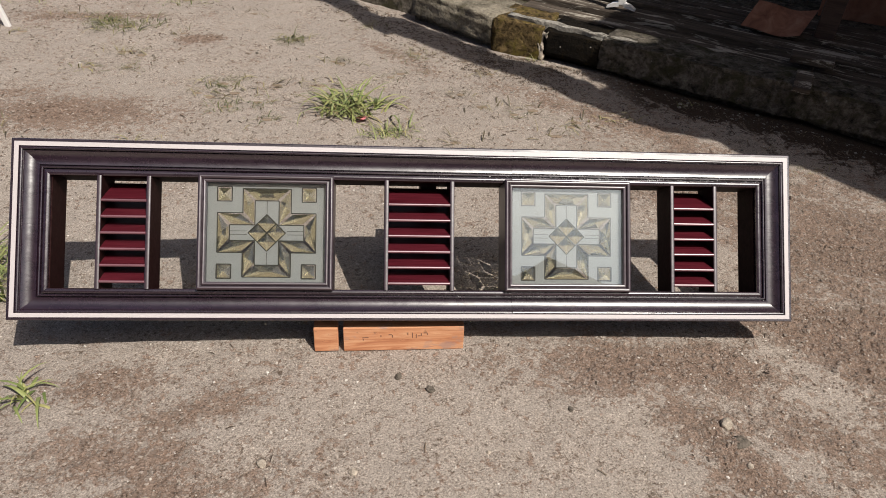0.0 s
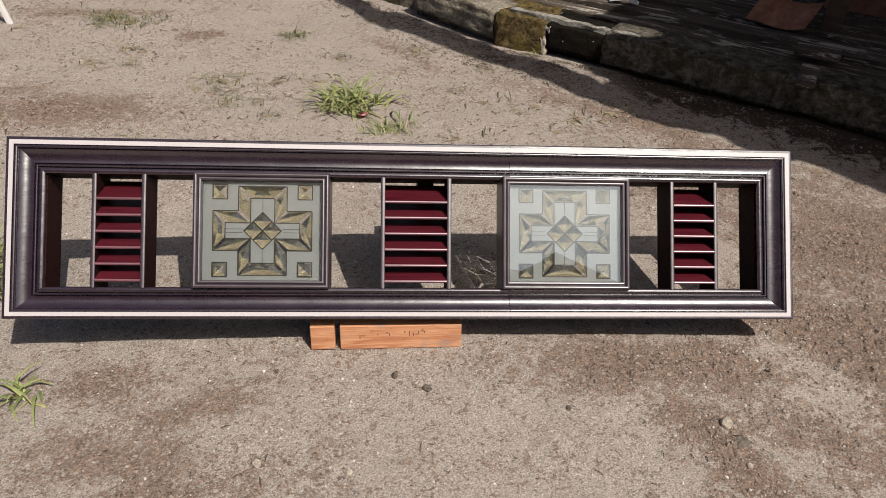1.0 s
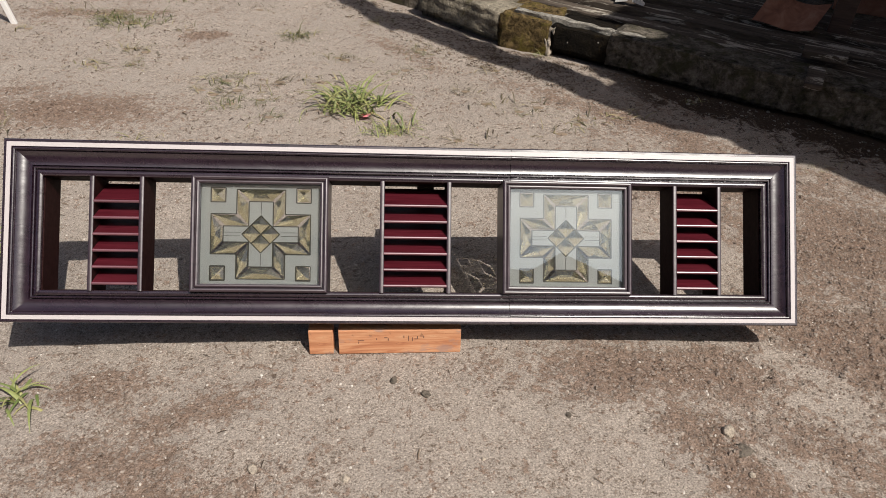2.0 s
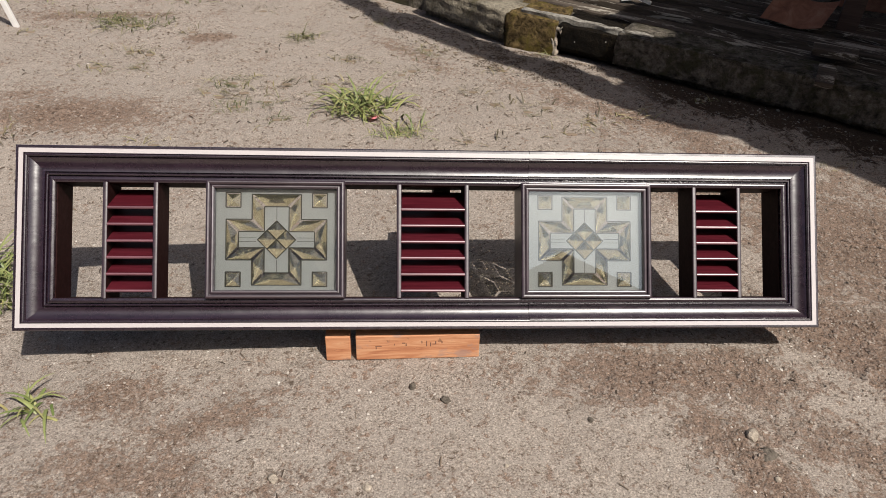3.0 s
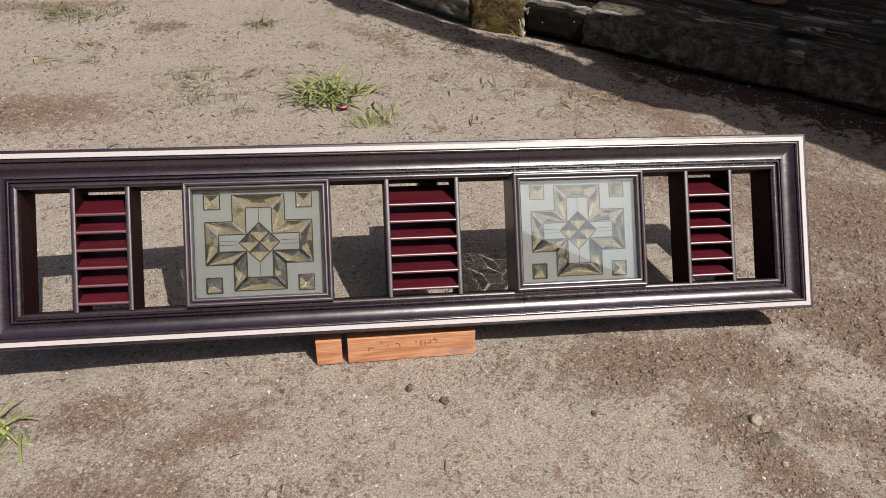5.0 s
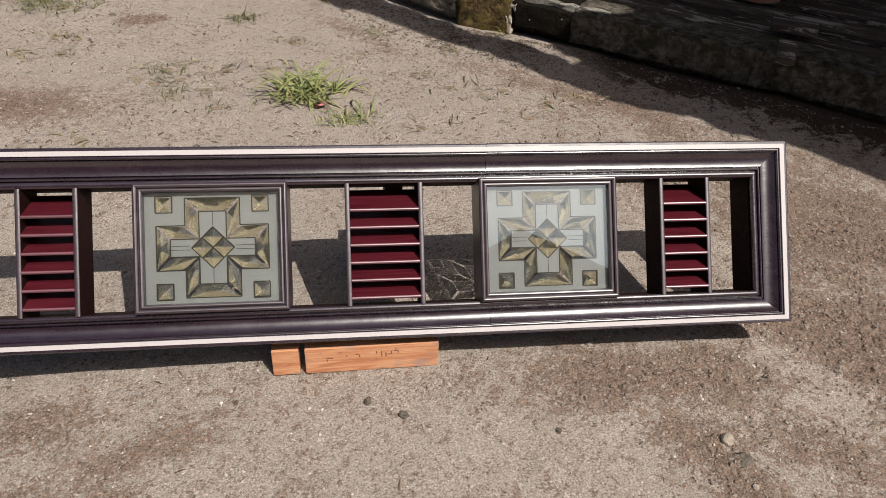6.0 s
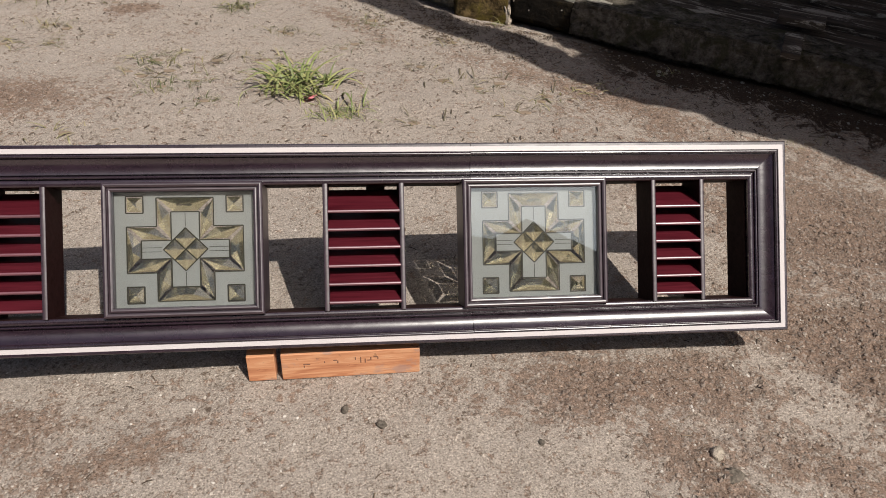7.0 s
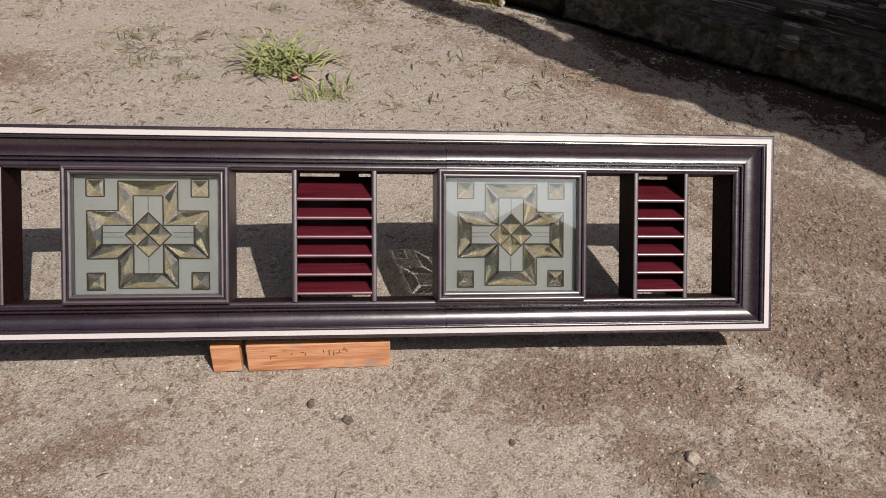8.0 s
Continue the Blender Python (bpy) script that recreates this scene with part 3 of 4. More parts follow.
def build_prop():
    bm = bmesh.new()
    box(bm, 0.0175, 0.0615, 0.0, 0.088, -0.01, 0.334, 0.003)
    thing("prop_post", bm, BOARD, "dark rough timber post propping the frame from behind", "post", pose(0, 0.319, 0))


build_prop()

# ---- kerb and porch ----


def build_kerb_stone(a, b, low, high, deep, mat, label, wobble, seed):
    """A rough stone between two points of the kerb's foot line."""
    a, b = Vector(a), Vector(b)
    run = b - a
    length = run.length
    bm = bmesh.new()
    box(bm, 0, length, 0, deep, low, high)
    bmesh.ops.subdivide_edges(bm, edges=bm.edges, cuts=max(10, int(length / 0.04)), use_grid_fill=True)
    for v in bm.verts:
        p = v.co.copy()
        for f, g in ((3.0, 0.45), (9, 0.4), (24, 0.3), (60, 0.18)):
            v.co += wobble * g * noise.noise_vector(p * f + Vector((seed, seed * 2.3, 0)))
        if p.y < 0.03 and p.z < 0.028 and mat is not MOSSY:
            v.co += Vector((0, 0.05, 0))
        if p.z > high - 0.03 and p.y < 0.03:
            v.co += Vector((0, 0.006, -0.005))
    turn = math.degrees(math.atan2(run.y, run.x))
    thing("kerb_stone", bm, mat, label, "kerb stone", pose(a.x, a.y, 0, 0, 0, turn), "stones of the porch kerb", smooth=True)


build_kerb_stone((0.07, 2.69), (0.462, 2.245), -0.06, 0.165, 0.30, CONCRETE, "pale grey concrete kerb stone with a rounded edge", 0.022, 1.0)
build_kerb_stone((0.468, 2.235), (0.685, 2.10), -0.06, 0.17, 0.26, MOSSY, "rough mossy yellow-brown kerb stone", 0.022, 4.0)
build_kerb_stone((0.695, 2.10), (0.935, 1.925), -0.06, 0.165, 0.26, NEARBLACK, "near-black brown kerb stone beside a mossy one", 0.02, 9.0)
build_kerb_stone((0.94, 1.93), (3.0, 0.40), -0.06, 0.175, 0.20, BLACKSTONE, "long dark weathered concrete kerb with moss", 0.016, 14.0)


def build_mortar():
    bm = bmesh.new()
    box(bm, -0.015, 0.012, 0.016, 0.07, -0.02, 0.145)
    bmesh.ops.subdivide_edges(bm, edges=bm.edges, cuts=9, use_grid_fill=True)
    for v in bm.verts:
        v.co += 0.020 * noise.noise_vector(v.co * 25) + 0.010 * noise.noise_vector(v.co * 70)
    thing("mortar_fill", bm, PALE, "pale crumbling mortar between two kerb stones", "mortar", pose(0.688, 2.085, 0, 0, 0, -34), smooth=True)


build_mortar()
KERB = pose(0.94, 1.93, 0, 0, 0, math.degrees(math.atan2(-1.53, 2.06)))


# pale strip added in place of the sunlit edge along the kerb's top
def build_lit_strip():
    bm = bmesh.new()
    box(bm, -0.52, 0.16, 0.03, 0.062, 0.15, 0.181)
    bmesh.ops.subdivide_edges(bm, edges=bm.edges, cuts=14, use_grid_fill=True)
    for v in bm.verts:
        v.co += 0.012 * noise.noise_vector(v.co * 12) + 0.006 * noise.noise_vector(v.co * 40)
    thing("cement_cap", bm, LIGHTSTONE, "pale strip standing for the sunlit top edge of the kerb", "cement", KERB, smooth=True)


build_lit_strip()


def build_porch():
    bm = bmesh.new()
    box(bm, -1.6, 3.4, 0.19, 3.0, -0.05, 0.15)
    thing("porch_floor", bm, BLACKSTONE, "dark weathered porch floor behind the kerb", "floor", KERB, kind="structure")
    for k, (x0, x1, y0, y1, z) in enumerate(((-0.55, 0.9, 0.22, 0.33, 0.172), (-0.75, 1.9, 0.37, 0.52, 0.19), (-1.0, 2.4, 0.56, 0.70, 0.205), (-1.0, 2.6, 0.75, 0.92, 0.195), (0.3, 2.7, 0.21, 0.335, 0.168))):
        bm = bmesh.new()
        box(bm, x0, x1, y0, y1, 0.149, z, 0.004)
        thing("floor_board", bm, BOARD, "old grey weathered board lying along the porch edge", "board", KERB @ pose(0, 0, 0, 0, 0, (-0.6, 0.5, -0.3, 0.4, 0.2)[k]), "boards on the porch")
    bm = bmesh.new()
    box(bm, -0.045, 0.045, -0.04, 0.04, 0.0, 2.2, 0.006)
    thing("porch_post", bm, POSTWOOD, "dark square wooden porch post", "post", pose(2.015, 1.925, 0.15, 0, 2, -30))
    bm = bmesh.new()
    box(bm, -0.035, 0.035, -0.13, 0.10, 0, 0.022, 0.003)
    thing("short_plank", bm, BOARD, "short weathered plank across the porch edge", "board", pose(1.68, 1.42, 0.178, 0, 0, -30))
    bm = bmesh.new()
    box(bm, -0.09, 0.09, -0.05, 0.05, 0, 0.03, 0.003)
    thing("short_plank", bm, BOARD, "short weathered plank at the foot of the post", "board", pose(1.80, 1.60, 0.2, 0, 0, -30))
    # a curled rusty sheet
    bm = bmesh.new()
    cols, rows = 14, 6
    grid = [[[bm.verts.new((0.27 * i / cols + 0.04 * j / rows, 0.11 * j / rows, 0.05 * (i / cols - 0.5) ** 2 + 0.006 * math.sin(7 * i / cols) + 0.10 * j / rows - (0.0 if k else 0.002))) for i in range(cols + 1)] for j in range(rows + 1)] for k in (0, 1)]
    for k in (0, 1):
        for j in range(rows):
            for i in range(cols):
                bm.faces.new((grid[k][j][i], grid[k][j][i + 1], grid[k][j + 1][i + 1], grid[k][j + 1][i]))
    thing("rusty_sheet", bm, RUST, "curled rusty brown metal sheet on the porch", "metal sheet", pose(1.639, 2.017, 0.212, 0, 0, -34), smooth=True)
    bm = bmesh.new()
    box(bm, 0, 1.2, 0, 0.04, 0.0, 1.2, 0.004)
    thing("red_panel", bm, RUST, "red-brown board panel standing on the porch", "panel", pose(2.25, 2.42, 0.15, 0, 0, -30))
    # feet of a white plastic chair
    chair = empty("plastic_chair", "white plastic chair leg with splayed feet on the porch", "chair", pose(1.13, 2.31, 0.2, 0, 0, -25))
    bm = bmesh.new()
    box(bm, -0.02, 0.02, -0.015, 0.015, 0.02, 0.34, 0.005)
    part("leg", bm, PLASTIC, chair)
    for s in (-1, 1):
        bm = bmesh.new()
        prism(bm, [(0.0, 0.035), (0.035, 0.026), (0.06, 0.008), (0.06, 0.0), (0.035, 0.006), (0.0, 0.014)], -0.016, 0.016, lambda a, b, h: (s * (a + 0.012), h, b))
        part("foot", bm, PLASTIC, chair)


build_porch()


def shadow_caster(name, outline, z, label, category):
    """Unseen flat roof piece at height z; its ground shade has the given outline."""
    lift = Vector((SUN.x, SUN.y)) / SUN.z * z
    ragged = []
    for (ax, ay), (bx, by) in zip(outline, outline[1:] + outline[:1]):
        n = max(1, min(60, int(math.hypot(bx - ax, by - ay) / 0.03)))
        for i in range(n):
            x, y = ax + (bx - ax) * i / n, ay + (by - ay) * i / n
            ragged.append((x + 0.035 * noise.noise((x * 7, y * 7, z)) + 0.02 * noise.noise((x * 23, y * 23, z)), y + 0.035 * noise.noise((x * 7, y * 7, z + 5)) + 0.02 * noise.noise((x * 23, y * 23, z + 5))))
    outline = ragged
    bm = bmesh.new()
    prism(bm, [(x + lift.x, y + lift.y) for x, y in outline], z, z + 0.03, lambda a, b, h: (a, b, h))
    thing(name, bm, TIN, label, category, kind="structure")


shadow_caster("roof_eave", [(-1.6, 4.25), (-0.455, 3.03), (-0.15, 2.59), (-0.07, 2.44), (0.01, 2.46), (0.15, 2.28), (0.45, 1.97), (0.66, 1.77), (0.74, 1.69), (0.78, 1.60), (0.87, 1.52), (1.11, 1.31), (1.25, 1.25), (1.37, 1.15), (1.56, 1.04), (1.77, 0.80), (3.0, -0.4), (4.2, -1.6), (4.9, -0.9), (1.02, 1.80), (0.955, 1.765), (0.906, 1.735), (0.86, 1.83), (0.76, 1.965), (0.63, 2.06), (0.49, 2.18), (0.45, 2.25), (0.05, 2.69), (-0.08, 2.74), (-0.27, 3.03), (-1.2, 4.4)], 2.4, "unseen porch eave, outlined to cast the shade by the kerb", "roof")
shadow_caster("roof_sheet", [(-0.9, 4.8), (0.1, 3.4), (0.55, 2.85), (0.74, 2.64), (1.02, 2.60), (1.15, 2.45), (1.00, 2.36), (0.88, 2.26), (0.98, 2.16), (1.08, 2.15), (1.17, 2.04), (1.13, 1.95), (1.0, 1.985), (0.93, 2.01), (0.88, 1.97), (0.87, 1.90), (0.94, 1.79), (1.03, 1.77), (4.95, -0.95), (7.0, 1.5), (4.0, 7.0)], 2.45, "unseen porch roof, outlined to cast the shade on the porch", "roof")


def build_closing():
    bm = bmesh.new()
    prism(bm, [(-18, 0), (7, 0), (7, 5.2), (4.5, 7.0), (3.95, 7.4), (3.3, 7.85), (2.95, 7.6), (2.6, 7.4), (2.0, 7.55), (0.6, 8.9), (-5, 12.6), (-18, 5)], -9.3, -9.0, lambda a, b, h: (a, h, b))
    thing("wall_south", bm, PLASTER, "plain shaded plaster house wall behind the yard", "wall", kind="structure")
    bm = bmesh.new()
    box(bm, -0.2, 6, 0, 0.15, 0.15, 2.45)
    thing("wall_porch", bm, BOARD, "dark board wall at the back of the porch", "wall", KERB @ pose(-1.2, 2.6, 0), kind="structure")


build_closing()

# ---- small things of the yard ----


def blade_mesh(rng, mat):
    """One arching grass blade of length 1, growing from the origin along +x and up."""
    verts, faces = [], []
    lean, droop, wide = rng.uniform(0.5, 1.45), rng.uniform(0.2, 0.5), rng.uniform(0.010, 0.02)
    p = Vector((0, 0, 0))
    for k in range(6):
        w = wide * (1 - (k / 5) ** 2 * 0.93)
        verts += [(p.x, w, p.z), (p.x, 0, p.z + w * 0.6), (p.x, -w, p.z), (p.x, 0, p.z - w * 0.3)]
        if k:
            b = 4 * k
            faces += [(b - 4 + i, b - 4 + (i + 1) % 4, b + (i + 1) % 4, b + i) for i in range(4)]
        p = p + Vector((math.cos(lean), 0, math.sin(lean))) * 0.2
        p.z = max(p.z, 0.01)
        lean -= droop
    me = bpy.data.meshes.new("blade")
    me.from_pydata(verts, [], faces)
    me.materials.append(mat)
    return me


BLADES = {mat.name: [blade_mesh(random.Random(100 + k), mat) for k in range(14)] for mat in (GRASS, DRYGRASS)}


WEED = make_leaf("olive_weed_blade", (0.055, 0.065, 0.02), (0.15, 0.145, 0.055))
BLADES[WEED.name] = [blade_mesh(random.Random(500 + k), WEED) for k in range(14)]
WISP = make_leaf("dead_grass", (0.07, 0.055, 0.03), (0.17, 0.14, 0.075))
BLADES[WISP.name] = [blade_mesh(random.Random(300 + k), WISP) for k in range(14)]


def build_tuft(x, y, blades, length, spread, mat, label, seed, flat=0.6, broad=1.3):
    rng = random.Random(seed)
    bm = bmesh.new()
    bmesh.ops.create_icosphere(bm, subdivisions=1, radius=1.0)
    for v in bm.verts:
        v.co = Vector((v.co.x * spread * 0.5, v.co.y * spread * 0.3, v.co.z * 0.004))
    tuft = thing("grass_tuft", bm, TWIG, label, "grass", pose(x, y, ground_height(x, y)), "grass tufts in the yard")
    for _ in range(blades):
        ob = new("blade", rng.choice(BLADES[mat.name]))
        ob.parent = tuft
        size = length * rng.uniform(0.45, 1.15)
        m = pose(rng.gauss(0, spread), rng.gauss(0, spread * 0.6), -0.003, 0, rng.uniform(-5, 25) * flat, rng.uniform(0, 360))
        ob.matrix_local = m @ Matrix.Diagonal((size, size * broad, size * rng.uniform(0.6, 1.0), 1))


build_tuft(-0.224, 1.50, 150, 0.215, 0.062, GRASS, "bright green grass tuft growing in the sandy yard", 1, 0.95, 1.45)
build_tuft(-0.06, 1.29, 120, 0.105, 0.055, GRASS, "small green grass tuft beside a larger one", 2, 0.75, 1.1)
build_tuft(-0.80, 1.76, 90, 0.085, 0.065, WEED, "low olive weed spreading on the sand", 3, 1.4, 1.3)
build_tuft(-0.74, 1.53, 60, 0.075, 0.05, WEED, "low olive weed spreading on the sand", 4, 1.4, 1.3)
build_tuft(-1.42, 2.50, 110, 0.12, 0.10, WEED, "pale dry grass tuft in the yard", 5)
build_tuft(-1.53, 2.60, 70, 0.11, 0.07, WEED, "pale dry grass tuft in the yard", 6)
build_tuft(-0.53, 2.34, 60, 0.12, 0.05, WEED, "low dry grass tuft in the yard", 7)
build_tuft(-1.20, 2.97, 50, 0.12, 0.08, GRASS, "green grass tuft far in the yard", 8)
build_tuft(-2.25, 2.95, 90, 0.14, 0.12, GRASS, "green grass patch at the yard's edge", 9)
build_tuft(0.08, 2.17, 26, 0.07, 0.07, DRYGRASS, "thin grass tuft near the kerb", 10)
build_tuft(0.66, 2.10, 24, 0.06, 0.02, GRASS, "small weed at the foot of the kerb", 11)
build_tuft(1.27, 1.58, 26, 0.05, 0.025, GRASS, "small weed in the shade of the porch", 12)
build_tuft(-0.955, -0.10, 26, 0.125, 0.024, GRASS, "lone spreading grass plant on bare sand", 13, 1.5, 2.2)
build_tuft(-1.29, 0.42, 120, 0.20, 0.05, GRASS, "tall green grass tuft beside the window frame", 14)
build_tuft(-1.22, 0.30, 50, 0.14, 0.04, GRASS, "green grass tuft beside the window frame", 15)
build_tuft(1.62, 1.02, 26, 0.05, 0.05, DRYGRASS, "thin dry grass at the shade's edge", 16)
build_tuft(-1.3, 2.15, 16, 0.06, 0.05, DRYGRASS, "thin dry grass on sand", 17)


build_tuft(-0.24, 1.49, 46, 0.24, 0.06, WISP, "dark dead runners trailing round a grass tuft", 18, 1.9, 0.8)
for k, (x, y, n, size) in enumerate(((-0.89, 1.67, 34, 0.06), (-0.62, 1.57, 40, 0.07), (-0.56, 1.40, 26, 0.06), (-1.34, 2.15, 50, 0.08), (-1.26, 1.95, 44, 0.07), (-0.32, 2.05, 30, 0.07), (-0.39, 1.75, 24, 0.06), (-0.05, 1.86, 24, 0.07), (0.06, 2.12, 56, 0.07), (0.26, 1.66, 30, 0.08), (0.47, 1.46, 40, 0.06), (0.70, 1.36, 40, 0.06))):
    build_tuft(x, y, n, size, 0.045, WEED if k % 3 else WISP, "small low weed on trodden sand", 200 + k, 1.4, 1.6)
rng_wisp = random.Random(77)
for x, y in ((-0.29, 2.03), (0.0, 1.9), (0.34, 1.53), (-0.56, 1.75), (-0.83, 1.63), (-1.24, 2.1), (-1.9, 2.4), (-1.45, 1.95), (0.42, 1.9), (0.62, 1.27), (0.56, 1.5), (-1.75, 2.7), (-0.73, 1.66), (0.88, 1.45), (-0.36, 1.75), (0.73, 1.4), (-1.1, 2.4), (-0.15, 2.6), (-0.8, 2.75), (0.2, 1.2), (-1.0, 1.2), (-1.6, 1.3)):
    build_tuft(x, y, rng_wisp.randint(14, 26), 0.080, 0.055, WISP if rng_wisp.random() < 0.7 else DRYGRASS, "sparse dead grass wisps lying on the sand", rng_wisp.randint(0, 9999), 1.0, 2.1)


def pebble_points(rng, size):
    t = (1 + 5**0.5) / 2
    raw = [(-1, t, 0), (1, t, 0), (-1, -t, 0), (1, -t, 0), (0, -1, t), (0, 1, t), (0, -1, -t), (0, 1, -t), (t, 0, -1), (t, 0, 1), (-t, 0, -1), (-t, 0, 1)]
    sx, sy, sz, a = rng.uniform(0.7, 1.3), rng.uniform(0.6, 1.0), rng.uniform(0.4, 0.75), rng.uniform(0, 6.28)
    out = []
    for x, y, z in raw:
        k = size / 1.9 * rng.uniform(0.8, 1.15)
        x, y, z = x * k * sx, y * k * sy, z * k * sz
        out.append((x * math.cos(a) - y * math.sin(a), x * math.sin(a) + y * math.cos(a), z))
    return out


ICO = [(0, 11, 5), (0, 5, 1), (0, 1, 7), (0, 7, 10), (0, 10, 11), (1, 5, 9), (5, 11, 4), (11, 10, 2), (10, 7, 6), (7, 1, 8), (3, 9, 4), (3, 4, 2), (3, 2, 6), (3, 6, 8), (3, 8, 9), (4, 9, 5), (2, 4, 11), (6, 2, 10), (8, 6, 7), (9, 8, 1)]


def build_gravel():
    rng = random.Random(21)
    verts, faces = [], []
    for k in range(21000):
        near = k % 3 != 0
        x = rng.uniform(-1.4, 1.9) if near else rng.uniform(-2.6, 1.6)
        y = rng.uniform(-0.7, 0.9) if near else rng.uniform(0.6, 3.4)
        if noise.noise((x * 1.7, y * 1.7, 9.0)) + rng.uniform(-0.5, 0.5) < -0.1:
            continue
        size = 0.0012 + 0.0038 * rng.random() ** 3.5
        base, z = len(verts), ground_height(x, y)
        verts += [(x + a, y + b, z + c + size * 0.15) for a, b, c in pebble_points(rng, size)]
        faces += [tuple(base + i for i in f) for f in ICO]
    me = bpy.data.meshes.new("gravel")
    me.from_pydata(verts, [], faces)
    me.materials.append(PEBBLE)
    tagged(new("gravel", me), "loose grit and small pebbles on the sand", "gravel", kind="stuff")


build_gravel()


def build_crumbs():
    """Loose crumbs of earth, thick in the brown patches and thin on the pale sand."""
    rng = random.Random(57)
    octa = [(0, 2, 4), (2, 1, 4), (1, 3, 4), (3, 0, 4), (2, 0, 5), (1, 2, 5), (3, 1, 5), (0, 3, 5)]
    verts, faces = [], []
    for k in range(230000):
        near = k % 3 != 0
        x, y = (rng.uniform(-1.35, 1.9), rng.uniform(-0.65, 0.95)) if near else (rng.uniform(-2.5, 1.7), rng.uniform(0.8, 3.3))
        if clod_share(x, y) + 0.45 * swept_streak(x, y) + rng.uniform(-1.2, -0.15) + (0.0 if near else 0.12) < 0:
            continue
        if x > 0.85 and 0.596 * x + 0.803 * y > 1.8 and rng.random() < 0.93:
            continue
        size = (0.0015 + 0.0064 * rng.random() ** 3.2) * (1.0 if near else 1.25)
        z, base, a = ground_height(x, y), len(verts), rng.uniform(0, 1.57)
        c, s_ = math.cos(a) * size, math.sin(a) * size
        f, h = rng.uniform(0.5, 1.0), size * rng.uniform(0.4, 0.8)
        k = [rng.uniform(0.6, 1.25) for _ in range(4)]
        verts += [(x + c * k[0], y + s_ * k[0], z), (x - c * k[1], y - s_ * k[1] * f, z + h * 0.3), (x - s_ * f * k[2], y + c * f * k[2], z + h * 0.2), (x + s_ * f * k[3], y - c * f * k[3], z), (x + c * rng.uniform(-0.5, 0.5), y + s_ * rng.uniform(-0.5, 0.5), z + h), (x, y, z - h * 0.5)]
        faces += [tuple(base + i for i in t) for t in octa]
    me = bpy.data.meshes.new("soil_crumbs")
    me.from_pydata(verts, [], faces)
    me.materials.append(CRUMB)
    tagged(new("soil_crumbs", me), "loose brown earth crumbs scattered over the sand", "soil", kind="stuff")


build_crumbs()


def build_litter():
    rng = random.Random(33)
    verts, faces = [], []
    foot = [(-0.4, 3.25), (0.07, 2.69), (0.462, 2.245), (0.685, 2.10), (0.935, 1.925), (1.9, 1.21)]
    for k in range(9600):
        near, drift = k % 4 == 0 and k < 5600, k >= 5600
        if drift:
            # blown together in front of the kerb
            (x0, y0), (x1, y1) = foot[k % 5], foot[k % 5 + 1]
            t, off = rng.random(), 0.03 + 0.30 * rng.random() ** 1.3
            x, y = x0 + (x1 - x0) * t - 0.62 * off, y0 + (y1 - y0) * t - 0.78 * off
        else:
            x, y = (rng.uniform(-1.4, 1.9), rng.uniform(-0.7, 0.9)) if near else (rng.uniform(-2.6, 1.5), rng.uniform(0.7, 3.2))
        if noise.noise((x * (9 if drift else 2.1), y * (9 if drift else 2.1), 4.0)) + rng.uniform(-0.4, 0.4) < 0.0:
            continue
        a, length, w = rng.uniform(0, 3.14), (0.003 if near else 0.006) + 0.024 * rng.random() ** 3, rng.uniform(0.0006, 0.0016) * (1.0 if near else 1.7)
        z, base = ground_height(x, y) + 0.002, len(verts)
        c, s = math.cos(a), math.sin(a)
        for t, lift in ((-0.5, 0.0), (0.1, 0.003), (0.5, 0.001)):
            for e, up in ((-w, 0), (0, w), (w, 0)):
                verts.append((x + c * t * length - s * e, y + s * t * length + c * e, z + lift + up))
        for i in (0, 3):
            faces += [(base + i, base + i + 1, base + i + 4, base + i + 3), (base + i + 1, base + i + 2, base + i + 5, base + i + 4)]
    me = bpy.data.meshes.new("leaf_litter")
    me.from_pydata(verts, [], faces)
    me.materials.append(TWIG)
    tagged(new("leaf_litter", me), "scattered dark dry leaf bits and twigs on sand", "litter", kind="stuff")


build_litter()


def build_kerb_litter():
    """Crumbled stone, husks and leaf bits gathered along the kerb's foot."""
    rng = random.Random(91)
    verts, faces = [], []
    for k in range(3000):
        s = rng.uniform(-1.0, 1.9)
        off = 0.015 + 0.46 * rng.random() ** 1.6
        x, y = 0.94 + 0.803 * s - 0.596 * off, 1.93 - 0.596 * s - 0.803 * off
        if noise.noise((x * 9, y * 9, 2.0)) + rng.uniform(-0.45, 0.35) < 0:
            continue
        size = 0.0018 + 0.0052 * rng.random() ** 3
        base, z = len(verts), ground_height(x, y)
        verts += [(x + a, y + b, z + c * 0.6 + size * 0.2) for a, b, c in pebble_points(rng, size)]
        faces += [tuple(base + i for i in f) for f in ICO]
    me = bpy.data.meshes.new("kerb_litter")
    me.from_pydata(verts, [], faces)
    me.materials.append(RUBBLE)
    tagged(new("kerb_litter", me), "grey crumbled stone and husks along the kerb foot", "litter", kind="stuff")


build_kerb_litter()


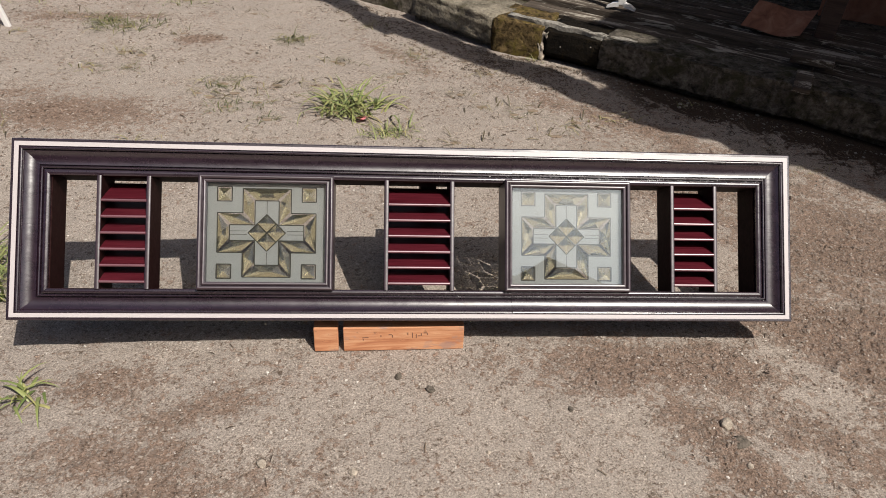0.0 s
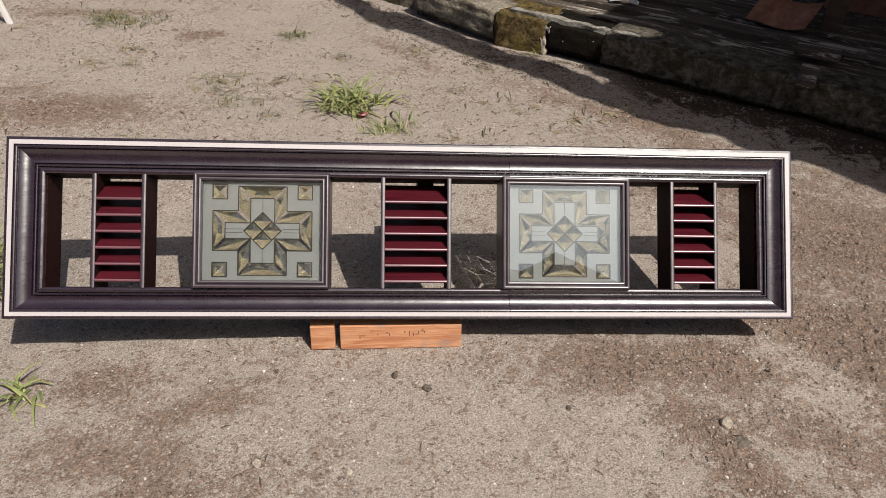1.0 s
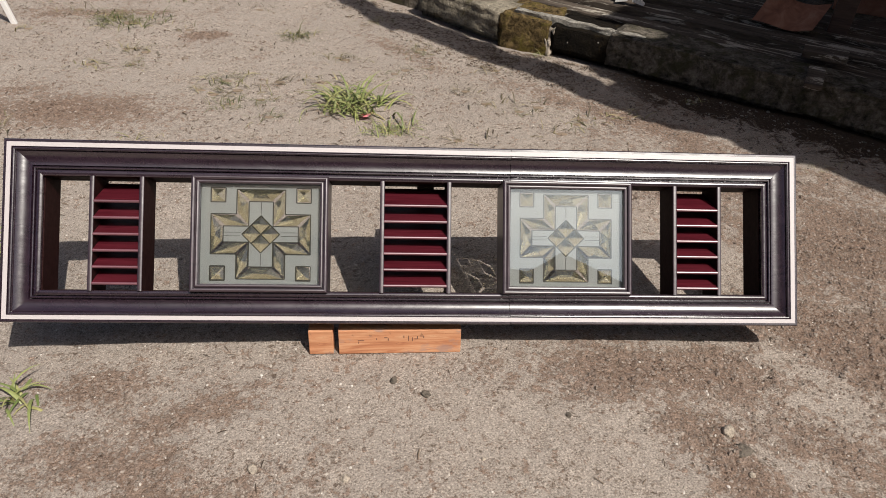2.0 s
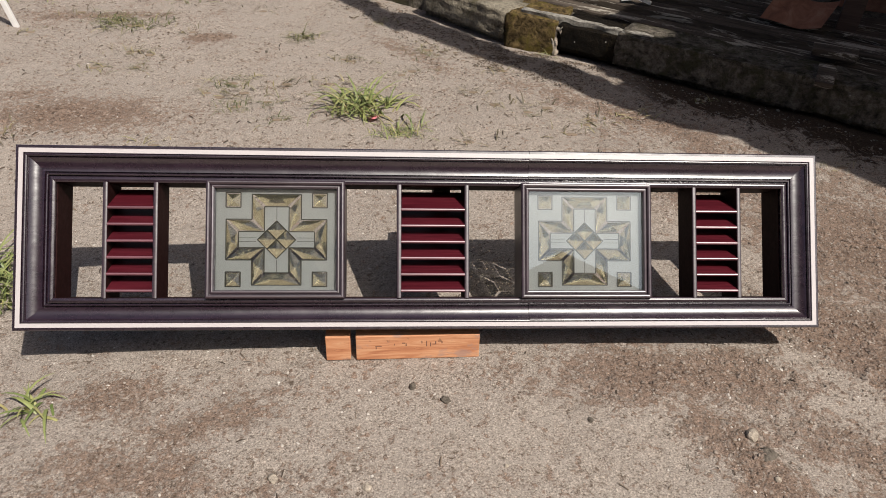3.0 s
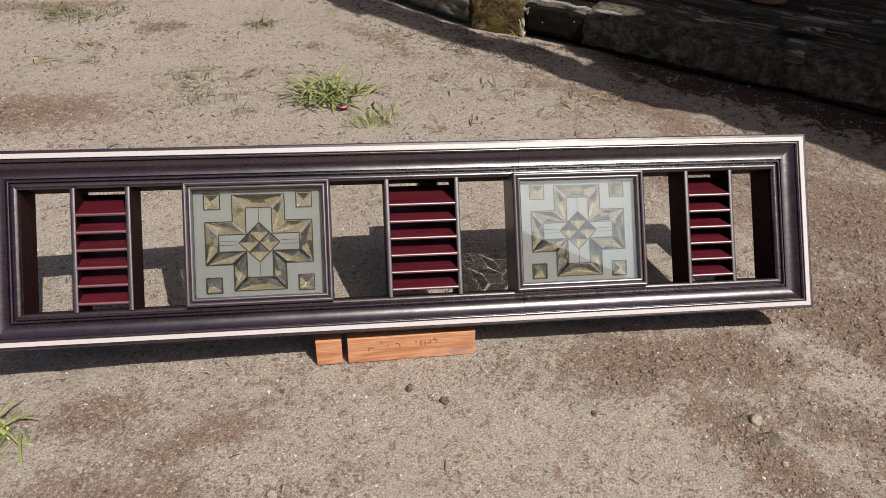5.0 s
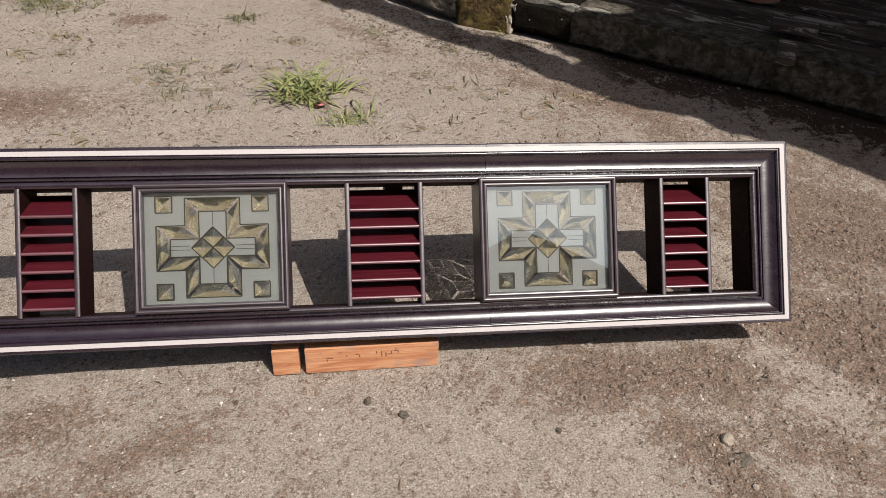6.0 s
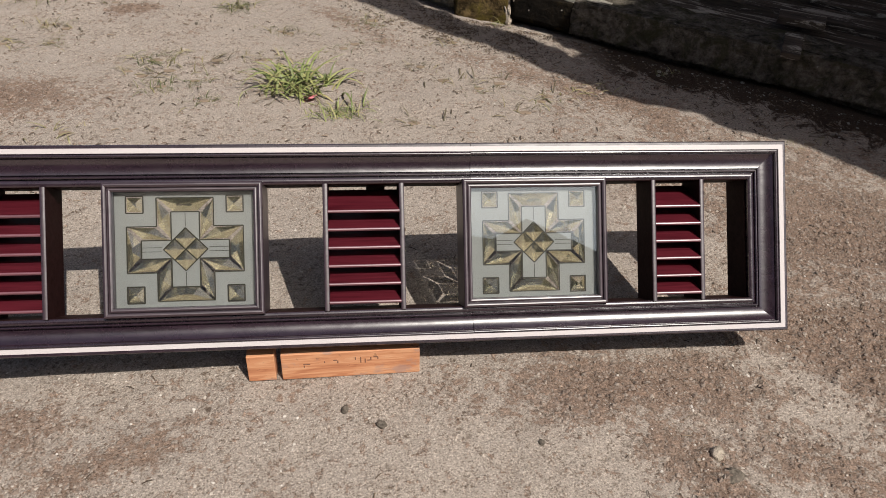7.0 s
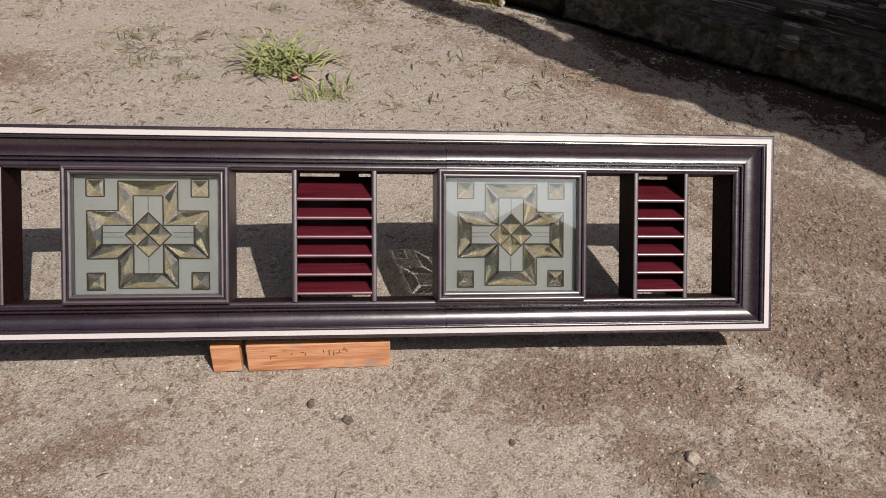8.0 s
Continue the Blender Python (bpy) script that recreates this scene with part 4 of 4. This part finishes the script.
def build_stone(x, y, size, mat, label, seed, flat=1.0):
    bm = bmesh.new()
    bmesh.ops.create_icosphere(bm, subdivisions=2, radius=size)
    rng = random.Random(seed)
    sx, sy = rng.uniform(0.7, 1.0), rng.uniform(0.55, 0.85)
    for v in bm.verts:
        p = v.co / size
        v.co = Vector((v.co.x * sx, v.co.y * sy, v.co.z * 0.6 * flat)) * (1 + 0.28 * noise.noise(p * 1.6 + Vector((seed, 0, 0))))
    thing("stone", bm, mat, label, "stone", pose(x, y, ground_height(x, y) + size * 0.2 * flat, 0, 0, rng.uniform(0, 180)), "loose stones in the yard", smooth=True)


GREY = make_stone("grey_stone", (0.13, 0.11, 0.09), (0.23, 0.195, 0.16))
build_stone(0.746, -0.258, 0.021, PALE, "pale tan stone lying on the sand", 1, 1.5)
build_stone(0.760, -0.312, 0.024, GREY, "flat grey stone half sunk in sand", 2, 0.22)
build_stone(0.757, -0.38, 0.011, PALE, "small whitish pebble on the sand", 3)
build_stone(-0.048, -0.088, 0.014, GREY, "small dark stone on the sand", 4)
build_stone(0.03, -0.133, 0.014, GREY, "small dark stone on the sand", 5)
build_stone(0.37, -0.207, 0.009, GREY, "small dark stone on the sand", 6)
build_stone(-0.357, -0.342, 0.017, PALE, "small pale stone on the sand", 7, 0.5)
build_stone(-0.153, -0.373, 0.013, PALE, "small pale stone on the sand", 8, 0.6)
build_stone(0.154, -0.329, 0.007, PALE, "small pale pebble on the sand", 9)
for k, (x, y) in enumerate(((1.25, 1.60), (1.275, 1.585), (1.29, 1.61), (1.235, 1.565), (1.56, 1.48))):
    build_stone(x, y, 0.011, LIGHTSTONE, "small whitish stone in the shade of the kerb", 40 + k, 0.8)
build_stone(-0.70, 2.147, 0.012, GREY, "small brown stone in the yard", 10)
build_stone(-1.287, 2.125, 0.014, GREY, "small brown stone in the yard", 11)


def build_petal():
    bm = bmesh.new()
    for k in range(3):
        ring_ = [bm.verts.new((0.019 * math.cos(a) + 0.011 * math.cos(2.1 * k), 0.013 * math.sin(a) + 0.011 * math.sin(2.1 * k), 0.010 + 0.008 * math.cos(a + k))) for a in [i * math.pi / 4 for i in range(8)]]
        bm.faces.new(ring_)
    thing("fallen_flower", bm, PETAL, "faded pink fallen flower beside a grass tuft", "flower", pose(-0.175, 1.39, ground_height(-0.175, 1.39) + 0.006))


build_petal()


def build_leg():
    bm = bmesh.new()
    box(bm, -0.013, 0.013, -0.012, 0.012, 0, 0.5, 0.004)
    thing("furniture_leg", bm, PLASTIC, "whitish slanting furniture leg standing on the ground", "furniture leg", pose(-2.0, 2.48, -0.005, 0, -12, 0))


build_leg()
